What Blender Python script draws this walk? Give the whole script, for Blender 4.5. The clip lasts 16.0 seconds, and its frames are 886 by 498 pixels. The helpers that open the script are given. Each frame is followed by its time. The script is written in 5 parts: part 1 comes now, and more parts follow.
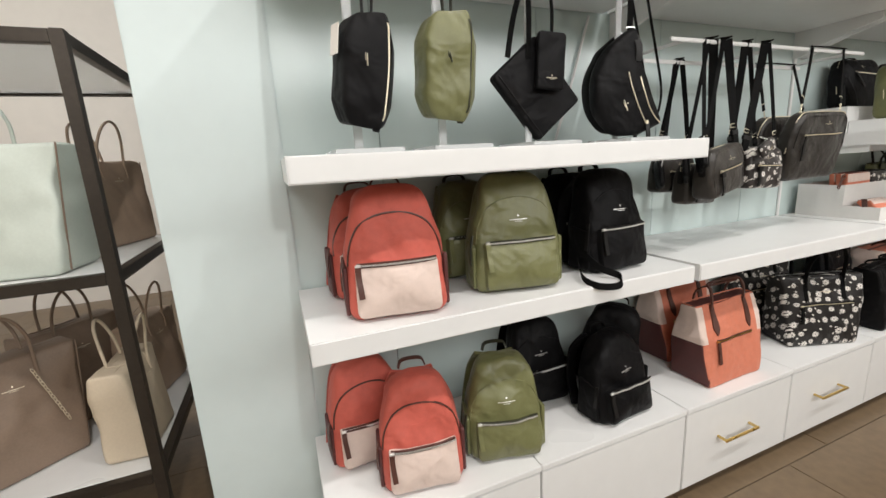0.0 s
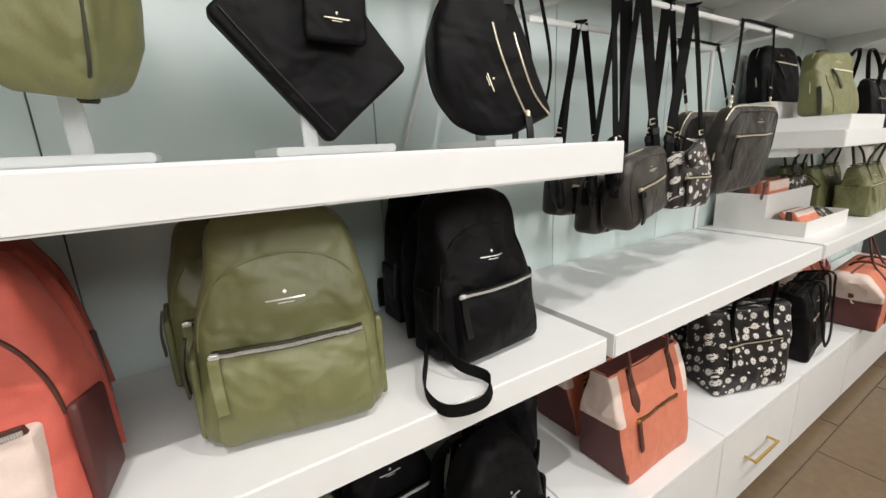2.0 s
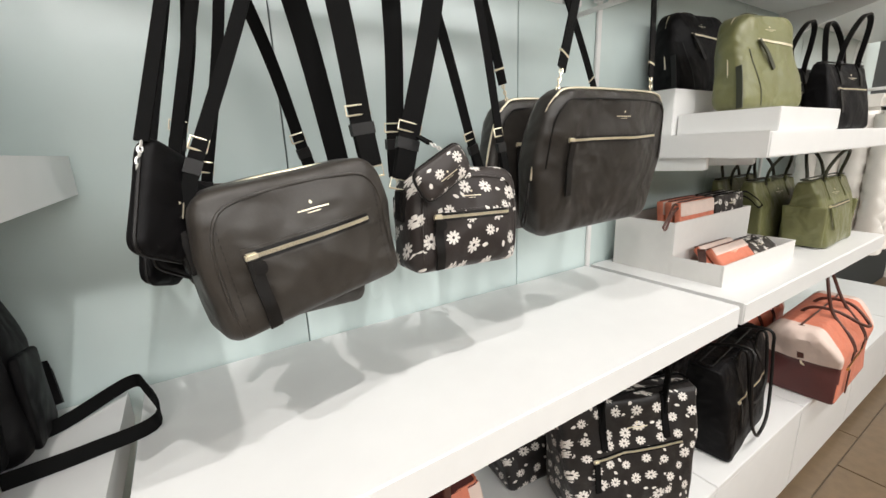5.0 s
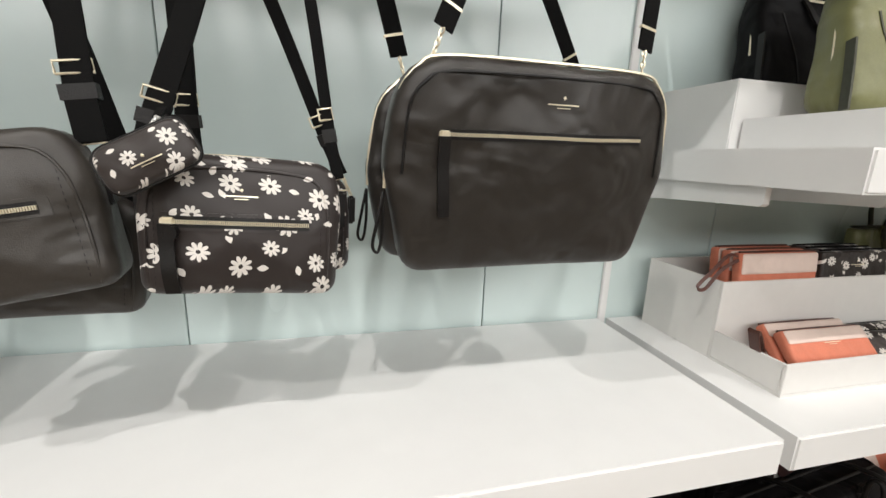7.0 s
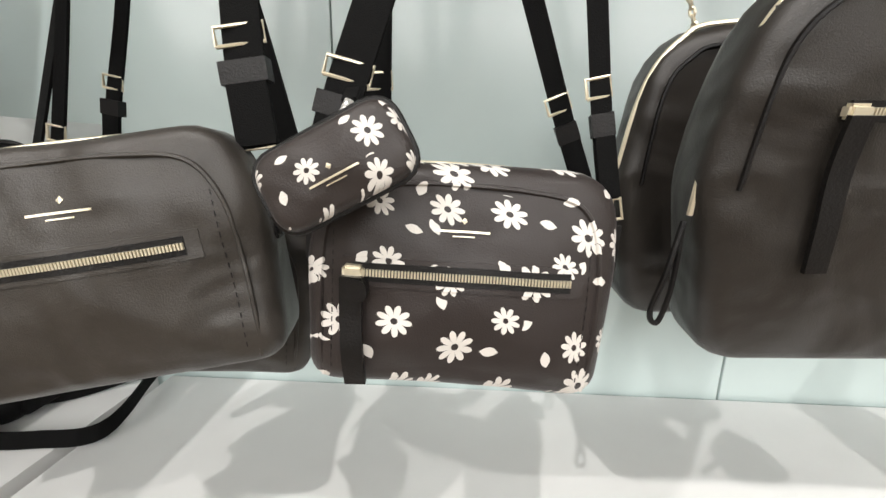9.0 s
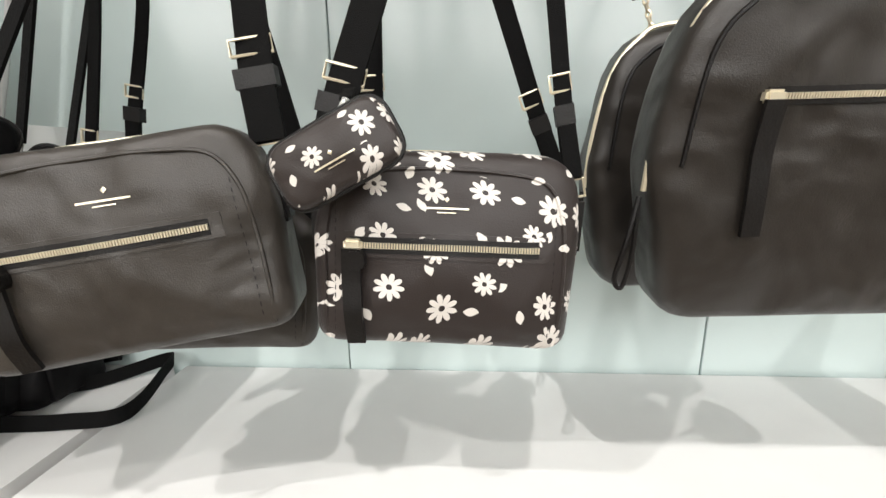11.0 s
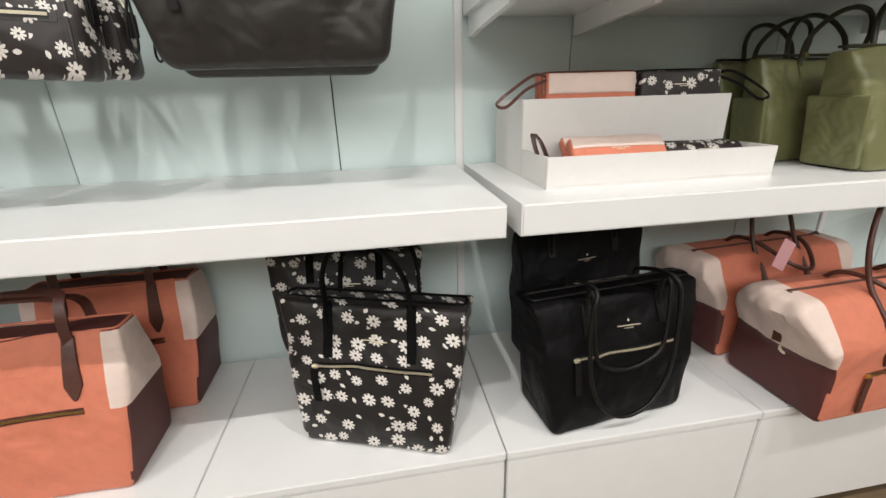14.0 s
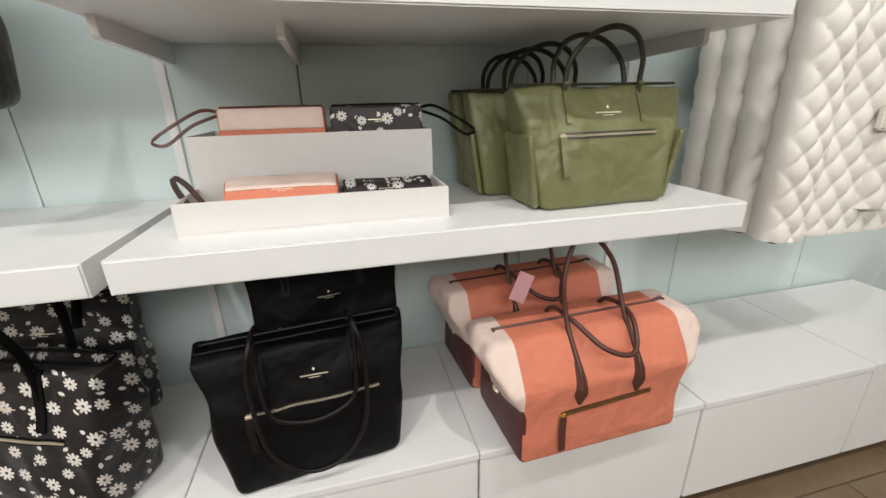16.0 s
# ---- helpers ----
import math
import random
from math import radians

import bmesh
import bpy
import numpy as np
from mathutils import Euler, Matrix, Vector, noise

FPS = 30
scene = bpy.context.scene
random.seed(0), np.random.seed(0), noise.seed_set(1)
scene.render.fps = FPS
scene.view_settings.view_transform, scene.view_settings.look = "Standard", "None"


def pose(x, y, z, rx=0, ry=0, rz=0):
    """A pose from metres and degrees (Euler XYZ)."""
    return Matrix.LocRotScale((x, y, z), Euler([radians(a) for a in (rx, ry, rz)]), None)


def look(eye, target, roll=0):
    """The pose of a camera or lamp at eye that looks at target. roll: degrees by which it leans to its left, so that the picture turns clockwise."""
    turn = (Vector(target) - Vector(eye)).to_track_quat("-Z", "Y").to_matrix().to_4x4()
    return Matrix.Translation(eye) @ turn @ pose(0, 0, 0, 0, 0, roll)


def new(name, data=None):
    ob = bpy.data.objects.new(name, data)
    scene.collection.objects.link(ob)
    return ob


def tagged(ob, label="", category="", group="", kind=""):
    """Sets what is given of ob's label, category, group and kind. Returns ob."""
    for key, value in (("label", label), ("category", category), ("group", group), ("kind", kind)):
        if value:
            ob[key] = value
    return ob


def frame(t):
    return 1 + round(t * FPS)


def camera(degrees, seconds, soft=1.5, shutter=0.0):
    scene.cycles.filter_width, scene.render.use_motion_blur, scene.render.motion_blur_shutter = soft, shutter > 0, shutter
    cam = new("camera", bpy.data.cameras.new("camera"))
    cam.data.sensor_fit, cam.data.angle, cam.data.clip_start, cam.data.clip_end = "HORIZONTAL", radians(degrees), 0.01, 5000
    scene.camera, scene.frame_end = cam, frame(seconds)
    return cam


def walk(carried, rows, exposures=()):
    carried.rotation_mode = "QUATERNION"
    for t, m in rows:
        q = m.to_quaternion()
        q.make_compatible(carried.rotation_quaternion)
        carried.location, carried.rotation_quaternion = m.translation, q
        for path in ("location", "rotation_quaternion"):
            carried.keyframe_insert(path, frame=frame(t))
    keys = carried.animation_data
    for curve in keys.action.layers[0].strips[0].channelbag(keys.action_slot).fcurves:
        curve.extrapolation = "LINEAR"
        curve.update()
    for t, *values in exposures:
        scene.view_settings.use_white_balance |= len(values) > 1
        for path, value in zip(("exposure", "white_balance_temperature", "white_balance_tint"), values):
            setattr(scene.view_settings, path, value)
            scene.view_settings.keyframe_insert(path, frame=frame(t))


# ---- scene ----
cam = camera(94.8, 16.0)
PATH = [
    (0, (-1.386, -0.977, 1.306), (-0.667, 0.842, 0.887), -3.2),
    (0.5, (-1.283, -0.898, 1.327), (-0.501, 0.894, 0.904), -3.0),
    (1, (-1.11, -0.759, 1.337), (-0.239, 0.99, 0.909), -2.6),
    (1.5, (-0.962, -0.664, 1.332), (-0.011, 1.037, 0.883), -2.7),
    (2, (-0.8, -0.546, 1.337), (0.212, 1.112, 0.859), -2.7),
    (2.5, (-0.594, -0.508, 1.331), (0.441, 1.136, 0.857), -2.5),
    (3, (-0.366, -0.554, 1.345), (0.642, 1.109, 0.879), -2.2),
    (3.5, (-0.252, -0.542, 1.342), (0.756, 1.114, 0.852), -1.6),
    (4, (-0.133, -0.486, 1.328), (0.896, 1.158, 0.836), -2.1),
    (4.5, (-0.006, -0.428, 1.332), (1.044, 1.203, 0.844), -2.3),
    (5, (0.125, -0.434, 1.327), (1.154, 1.212, 0.843), -2.2),
    (7.5, (0.689, -0.383, 1.301), (0.94, 1.55, 0.855), 2.6),
    (8, (0.638, -0.275, 1.303), (0.68, 1.673, 0.85), 2.2),
    (8.5, (0.559, -0.185, 1.3), (0.49, 1.759, 0.836), 1.5),
    (8.7, (0.536, -0.16, 1.3), (0.446, 1.785, 0.839), 1.2),
    (10.8, (0.532, -0.174, 1.299), (0.433, 1.776, 0.867), -0.1),
    (11, (0.55, -0.212, 1.288), (0.442, 1.736, 0.85), -0.6),
    (11.5, (0.617, -0.322, 1.265), (0.477, 1.615, 0.785), -0.5),
    (12, (0.72, -0.461, 1.216), (0.57, 1.453, 0.654), -0.1),
    (12.5, (0.809, -0.527, 1.125), (0.715, 1.376, 0.518), -0.7),
    (13, (0.817, -0.547, 1.063), (0.856, 1.335, 0.388), -1.6),
    (13.5, (0.882, -0.603, 1.065), (1.046, 1.269, 0.381), -2.1),
    (14, (1.092, -0.684, 1.076), (1.377, 1.168, 0.376), -1.7),
    (14.5, (1.274, -0.758, 1.086), (1.681, 1.066, 0.372), -0.8),
    (15, (1.417, -0.767, 1.086), (1.903, 1.029, 0.351), -0.7),
    (15.5, (1.599, -0.739, 1.094), (2.097, 1.055, 0.365), -1.1),
    (16, (1.744, -0.734, 1.126), (2.185, 1.093, 0.443), -1.2),
]
EXPOSURES = [(0.0, -0.13), (1.5, -0.12), (2.5, 0.03), (3.5, 0.1), (5.0, 0.12), (7.5, -0.1), (8.5, 0.22), (11.0, 0.26), (12.0, -0.06), (12.5, -0.02), (14.0, -0.1), (16.0, -0.17)]
walk(cam, [(t, look(eye, target, roll)) for t, eye, target, roll in PATH], EXPOSURES)

# ---- world and lights ----
world = bpy.data.worlds.new("world")
scene.world = world
world.use_nodes = True
world.node_tree.nodes["Background"].inputs["Color"].default_value = (0.9, 0.93, 1.0, 1)
world.node_tree.nodes["Background"].inputs["Strength"].default_value = 0.05


def spot(x, y, z, tx, ty, tz, watts, radius=0.03, cone=78, colour=(1.0, 0.962, 0.93)):
    d = bpy.data.lights.new("ceiling_spot", "SPOT")
    d.energy, d.shadow_soft_size, d.spot_size, d.spot_blend, d.color = watts, radius, radians(cone), 0.6, colour
    ob = new("ceiling_spot", d)
    ob.matrix_world = look((x, y, z), (tx, ty, tz))
    return ob


# Area lamp for fill only; it stands for no fitting in the shop.
def fill_panel(eye, target, sx, sy, watts, colour=(1.0, 0.985, 0.97)):
    d = bpy.data.lights.new("fill_lamp", "AREA")
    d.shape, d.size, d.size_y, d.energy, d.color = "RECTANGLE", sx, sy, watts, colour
    ob = new("fill_lamp", d)
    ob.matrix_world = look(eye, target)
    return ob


for lx, watts in ((-3.0, 80), (-1.19, 188), (0.65, 176), (2.9, 180), (4.9, 100)):
    spot(lx, -1.55, 4.28, lx, 0.2, 1.1, watts, 0.03, 96)
# added fill lamps without fittings: one facing the shelves, one beyond the column
fill_panel((0.6, -3.75, 3.0), (0.6, 0.3, 1.3), 8.0, 1.2, 185)
fill_panel((-3.2, 1.8, 4.3), (-3.2, 1.801, 0.0), 2.2, 3.0, 135)

# ---- materials ----


def mat(name, colour, rough=0.5, metal=0.0, grain=0.0, scale=60.0, bump=0.0, bscale=200.0, sheen=0.0, spec=0.5, coat=0.0, noise_detail=4.0, fold=0.0):
    m = bpy.data.materials.new(name)
    m.use_nodes = True
    nt = m.node_tree
    b = nt.nodes["Principled BSDF"]
    b.inputs["Base Color"].default_value = (*colour, 1)
    b.inputs["Roughness"].default_value = rough
    b.inputs["Metallic"].default_value = metal
    b.inputs["Specular IOR Level"].default_value = spec
    if sheen:
        b.inputs["Sheen Weight"].default_value = sheen
        b.inputs["Sheen Roughness"].default_value = 0.4
    if coat:
        b.inputs["Coat Weight"].default_value = coat
        b.inputs["Coat Roughness"].default_value = 0.15
    tc = nt.nodes.new("ShaderNodeTexCoord")
    if grain:
        n1 = nt.nodes.new("ShaderNodeTexNoise")
        n1.inputs["Scale"].default_value = scale
        n1.inputs["Detail"].default_value = noise_detail
        n2 = nt.nodes.new("ShaderNodeTexNoise")
        n2.inputs["Scale"].default_value = scale * 0.09
        nt.links.new(tc.outputs["Object"], n1.inputs["Vector"])
        nt.links.new(tc.outputs["Object"], n2.inputs["Vector"])
        mul = nt.nodes.new("ShaderNodeMath")
        mul.operation = "ADD"
        nt.links.new(n1.outputs["Fac"], mul.inputs[0])
        nt.links.new(n2.outputs["Fac"], mul.inputs[1])
        mr = nt.nodes.new("ShaderNodeMapRange")
        mr.inputs["From Min"].default_value, mr.inputs["From Max"].default_value = 0.6, 1.4
        mr.inputs["To Min"].default_value, mr.inputs["To Max"].default_value = 1 - grain, 1 + grain
        nt.links.new(mul.outputs[0], mr.inputs["Value"])
        mx = nt.nodes.new("ShaderNodeVectorMath")
        mx.operation = "SCALE"
        mx.inputs[0].default_value = colour
        nt.links.new(mr.outputs["Result"], mx.inputs["Scale"])
        nt.links.new(mx.outputs["Vector"], b.inputs["Base Color"])
        rr = nt.nodes.new("ShaderNodeMapRange")
        rr.inputs["To Min"].default_value, rr.inputs["To Max"].default_value = max(0.05, rough - 0.08), min(1, rough + 0.08)
        nt.links.new(n2.outputs["Fac"], rr.inputs["Value"])
        nt.links.new(rr.outputs["Result"], b.inputs["Roughness"])
    if bump:
        nb = nt.nodes.new("ShaderNodeTexNoise")
        nb.inputs["Scale"].default_value = bscale
        nb.inputs["Detail"].default_value = 5
        nt.links.new(tc.outputs["Object"], nb.inputs["Vector"])
        bp = nt.nodes.new("ShaderNodeBump")
        bp.inputs["Strength"].default_value = bump
        bp.inputs["Distance"].default_value = 0.002
        nt.links.new(nb.outputs["Fac"], bp.inputs["Height"])
        nt.links.new(bp.outputs["Normal"], b.inputs["Normal"])
        if fold:
            nf = nt.nodes.new("ShaderNodeTexNoise")
            nf.inputs["Scale"].default_value = 11
            nf.inputs["Detail"].default_value = 2.0
            nf.inputs["Distortion"].default_value = 0.45
            nt.links.new(tc.outputs["Object"], nf.inputs["Vector"])
            bf = nt.nodes.new("ShaderNodeBump")
            bf.inputs["Strength"].default_value = fold
            bf.inputs["Distance"].default_value = 0.03
            nt.links.new(nf.outputs["Fac"], bf.inputs["Height"])
            nt.links.new(bf.outputs["Normal"], bp.inputs["Normal"])
    return m


WHITE = mat("white_laminate", (0.745, 0.745, 0.735), 0.30, grain=0.03, scale=14, bump=0.03, bscale=90)
WHITE_CARD = mat("white_card", (0.68, 0.665, 0.64), 0.55, grain=0.03, scale=40)
MINT = mat("mint_panel", (0.605, 0.705, 0.692), 0.26, grain=0.035, scale=9, bump=0.03, bscale=60, coat=0.25)
MINT_WALL = mat("mint_paint", (0.63, 0.715, 0.71), 0.5, grain=0.03, scale=12, bump=0.06, bscale=300)
PLASTER = mat("cream_plaster", (0.78, 0.74, 0.68), 0.7, grain=0.04, scale=8, bump=0.1)
GAP = mat("dark_gap", (0.03, 0.035, 0.035), 0.8)
CORAL = mat("coral_canvas", (0.52, 0.10, 0.07), 0.66, grain=0.12, scale=500, bump=0.25, bscale=900, sheen=0.06, fold=0.55)
ORANGE = mat("orange_coral_canvas", (0.58, 0.18, 0.105), 0.66, grain=0.1, scale=500, bump=0.25, bscale=900, sheen=0.06, fold=0.5)
PALE = mat("pale_pink_canvas", (0.68, 0.545, 0.48), 0.68, grain=0.06, scale=500, bump=0.25, bscale=900, sheen=0.05, fold=0.5)
WINE = mat("wine_canvas", (0.085, 0.022, 0.02), 0.55, grain=0.15, scale=400, bump=0.2, bscale=800)
OLIVE = mat("olive_nylon", (0.150, 0.152, 0.062), 0.40, grain=0.10, scale=300, bump=0.18, bscale=700, sheen=0.06, fold=0.7)
OLIVE_DARK = mat("olive_leather", (0.028, 0.029, 0.014), 0.45, grain=0.15, scale=200, bump=0.2)
BLACK = mat("black_nylon", (0.0045, 0.0042, 0.0046), 0.52, grain=0.2, scale=300, bump=0.2, bscale=800, spec=0.12, fold=0.6)
WARM_BLACK = mat("warm_black_nylon", (0.033, 0.0285, 0.024), 0.40, grain=0.15, scale=300, bump=0.2, bscale=800, sheen=0.05, spec=0.45, fold=0.62)
LAPTOP_BLACK = mat("laptop_black_nylon", (0.021, 0.018, 0.0153), 0.38, grain=0.15, scale=300, bump=0.2, bscale=800, sheen=0.04, spec=0.42, fold=0.55)
BLACK_LEATHER = mat("black_leather", (0.0055, 0.0048, 0.0046), 0.45, grain=0.2, scale=150, bump=0.25, bscale=500, spec=0.3)
WEBBING = mat("black_webbing", (0.004, 0.004, 0.004), 0.85, grain=0.3, scale=700, bump=0.4, bscale=900, spec=0.12)
BROWN_LEATHER = mat("brown_leather", (0.075, 0.026, 0.018), 0.42, grain=0.2, scale=150, bump=0.25)
GOLD = mat("pale_gold", (0.86, 0.78, 0.60), 0.36, metal=0.7, grain=0.06, scale=300)
SILVER = mat("polished_silver", (0.86, 0.85, 0.82), 0.32, metal=0.6, grain=0.05, scale=300)
BRASS = mat("satin_brass", (0.72, 0.53, 0.20), 0.3, metal=1.0, grain=0.06, scale=120)
BRONZE = mat("dark_bronze_steel", (0.055, 0.045, 0.036), 0.4, metal=0.6, grain=0.15, scale=60, bump=0.05)
TILE = mat("brown_floor_tile", (0.155, 0.108, 0.064), 0.38, grain=0.22, scale=25, bump=0.12, bscale=120)
GROUT = mat("grey_grout", (0.10, 0.085, 0.065), 0.85, grain=0.15, scale=90)
MINT_LEATHER = mat("mint_leather", (0.58, 0.63, 0.565), 0.45, grain=0.05, scale=120, bump=0.2, bscale=500)
TAUPE = mat("taupe_leather", (0.40, 0.29, 0.21), 0.48, grain=0.08, scale=120, bump=0.2, bscale=500)
BEIGE = mat("beige_leather", (0.62, 0.52, 0.39), 0.48, grain=0.06, scale=120, bump=0.2, bscale=500)
BROWN_GREY = mat("grey_brown_leather", (0.23, 0.165, 0.12), 0.48, grain=0.1, scale=120, bump=0.2, bscale=500)
QUILT = mat("white_quilted_nylon", (0.74, 0.71, 0.66), 0.45, grain=0.04, scale=200, bump=0.2, bscale=300, sheen=0.1)
PINK_TAG = mat("pink_tag", (0.75, 0.42, 0.44), 0.6, grain=0.03, scale=80)
PAPER = mat("cream_paper", (0.75, 0.70, 0.64), 0.6, grain=0.03, scale=80)


def acrylic():
    m = mat("clear_acrylic", (0.92, 0.94, 0.94), 0.14)
    b = m.node_tree.nodes["Principled BSDF"]
    b.inputs["Transmission Weight"].default_value = 0.55
    b.inputs["IOR"].default_value = 1.3
    return m


ACRYLIC = acrylic()


def daisy_print(name, cell, ground=(0.014, 0.012, 0.0115)):
    """Black nylon printed with white daisies and small leaves, from two cell patterns on the width and height of the bag."""
    m = mat(name, (0.02, 0.017, 0.018), 0.42, bump=0.2, bscale=800, sheen=0.08, spec=0.35, fold=0.4)
    nt = m.node_tree
    b = nt.nodes["Principled BSDF"]
    N, L = nt.nodes.new, nt.links.new

    def math_(op, a, c=None, d=None):
        n = N("ShaderNodeMath")
        n.operation = op
        for i, v in enumerate((a, c, d)):
            if v is None:
                continue
            if isinstance(v, (int, float)):
                n.inputs[i].default_value = v
            else:
                L(v, n.inputs[i])
        return n.outputs[0]

    tc = N("ShaderNodeTexCoord")
    sep = N("ShaderNodeSeparateXYZ")
    L(tc.outputs["Object"], sep.inputs[0])
    u = math_("ADD", sep.outputs["X"], math_("MULTIPLY", sep.outputs["Y"], 0.9))
    com = N("ShaderNodeCombineXYZ")
    L(u, com.inputs[0])
    L(math_("ADD", sep.outputs["Z"], math_("MULTIPLY", sep.outputs["Y"], 0.6)), com.inputs[1])

    def cells(scale, shift, jitter):
        add = N("ShaderNodeVectorMath")
        add.operation = "ADD"
        L(com.outputs[0], add.inputs[0])
        add.inputs[1].default_value = (shift, shift * 0.7, 0)
        v = N("ShaderNodeTexVoronoi")
        v.voronoi_dimensions = "2D"
        v.inputs["Scale"].default_value = scale
        v.inputs["Randomness"].default_value = jitter
        L(add.outputs[0], v.inputs["Vector"])
        sub = N("ShaderNodeVectorMath")
        sub.operation = "SUBTRACT"
        L(add.outputs[0], sub.inputs[0])
        L(v.outputs["Position"], sub.inputs[1])
        s2 = N("ShaderNodeSeparateXYZ")
        L(sub.outputs[0], s2.inputs[0])
        c2 = N("ShaderNodeSeparateXYZ")
        L(v.outputs["Color"], c2.inputs[0])
        return s2.outputs["X"], s2.outputs["Y"], c2.outputs["X"], c2.outputs["Y"]

    dx, dy, r1, r2 = cells(1 / cell, 0.37, 0.55)
    rad = math_("SQRT", math_("ADD", math_("MULTIPLY", dx, dx), math_("MULTIPLY", dy, dy)))
    ang = math_("ADD", math_("ARCTAN2", dy, dx), math_("MULTIPLY", r2, 6.28))
    petal = math_("ABSOLUTE", math_("SINE", math_("MULTIPLY", ang, 4.5)))
    size = math_("MULTIPLY", math_("ADD", 0.235, math_("MULTIPLY", r1, 0.10)), cell)
    edge = math_("MULTIPLY", size, math_("ADD", 0.34, math_("MULTIPLY", math_("POWER", petal, 0.6), 0.66)))
    flower = math_("LESS_THAN", rad, edge)
    core = math_("GREATER_THAN", rad, math_("MULTIPLY", size, 0.2))
    keep = math_("GREATER_THAN", r2, 0.04)
    f = math_("MULTIPLY", math_("MULTIPLY", flower, core), keep)
    lx, ly, q1, q2 = cells(1 / (cell * 0.72), 1.91, 0.8)
    a2 = math_("MULTIPLY", q1, 6.28)
    ca, sa = math_("COSINE", a2), math_("SINE", a2)
    px = math_("ADD", math_("MULTIPLY", lx, ca), math_("MULTIPLY", ly, sa))
    py = math_("SUBTRACT", math_("MULTIPLY", ly, ca), math_("MULTIPLY", lx, sa))
    px = math_("DIVIDE", px, cell * 0.145)
    py = math_("DIVIDE", py, cell * 0.082)
    leaf = math_("LESS_THAN", math_("ADD", math_("MULTIPLY", px, px), math_("ABSOLUTE", py)), 1.0)
    leaf = math_("MULTIPLY", leaf, math_("GREATER_THAN", q2, 0.35))
    far = math_("GREATER_THAN", rad, math_("MULTIPLY", size, 1.25))
    fac = math_("MAXIMUM", f, math_("MULTIPLY", leaf, far))
    mx = N("ShaderNodeMix")
    mx.data_type = "RGBA"
    mx.inputs["A"].default_value = (*ground, 1)
    mx.inputs["B"].default_value = (0.68, 0.645, 0.60, 1)
    L(fac, mx.inputs["Factor"])
    L(mx.outputs["Result"], b.inputs["Base Color"])
    return m


DAISY = daisy_print("daisy_print", 0.054)
DAISY_SMALL = daisy_print("small_daisy_print", 0.045, (0.026, 0.0205, 0.019))
DAISY_TINY = daisy_print("tiny_daisy_print", 0.031, (0.030, 0.024, 0.022))

# ---- mesh helpers ----


def part(name, bm, material, parent=None, label="", smooth=True):
    me = bpy.data.meshes.new(name)
    bmesh.ops.recalc_face_normals(bm, faces=bm.faces)
    bm.to_mesh(me)
    bm.free()
    for p in me.polygons:
        p.use_smooth = smooth
    if smooth:
        me.set_sharp_from_angle(angle=radians(50))
    me.materials.append(material)
    ob = new(name, me)
    if parent:
        ob.parent = parent
    if label:
        ob["label"] = label
    return ob


def thing(name, m, label, category, group=""):
    e = new(name)
    e.empty_display_size = 0.05
    e.matrix_world = m
    return tagged(e, label, category, group)


def add_box(bm, x0, x1, y0, y1, z0, z1, bevel=0.0):
    vs = [bm.verts.new((x, y, z)) for z in (z0, z1) for y in (y0, y1) for x in (x0, x1)]
    fs = [bm.faces.new([vs[i] for i in q]) for q in ((0, 2, 3, 1), (4, 5, 7, 6), (0, 1, 5, 4), (2, 6, 7, 3), (0, 4, 6, 2), (1, 3, 7, 5))]
    if bevel:
        es = {e for f in fs for e in f.edges}
        bmesh.ops.bevel(bm, geom=list(es), offset=bevel, segments=2, affect="EDGES")
    return bm


def box(x0, x1, y0, y1, z0, z1, bevel=0.0):
    return add_box(bmesh.new(), x0, x1, y0, y1, z0, z1, bevel)


def slab(name, x0, x1, y0, y1, z0, z1, material, label, category, bevel=0.003, kind="", group=""):
    return tagged(part(name, box(x0, x1, y0, y1, z0, z1, bevel), material, smooth=False), label, category, group, kind)


def outline(corners, step=0.022, n=6):
    """A closed outline from corners (x, z, radius), each rounded, with long sides divided."""
    pts = []
    k = len(corners)
    for i in range(k):
        p = Vector(corners[i][:2])
        a, b = Vector(corners[i - 1][:2]), Vector(corners[(i + 1) % k][:2])
        r = corners[i][2]
        da, db = (a - p).normalized(), (b - p).normalized()
        half = da.angle(db) / 2
        t = min(r / max(math.tan(half), 1e-4), 0.49 * (a - p).length, 0.49 * (b - p).length)
        p0, p1 = p + da * t, p + db * t
        for j in range(n + 1):
            s = j / n
            pts.append((1 - s) ** 2 * p0 + 2 * s * (1 - s) * p + s * s * p1)
    out = []
    for i, p in enumerate(pts):
        q = pts[(i + 1) % len(pts)]
        d = (q - p).length
        if d < 1e-5:
            continue
        m = max(1, int(d / step))
        out += [p + (q - p) * j / m for j in range(m)]
    return out


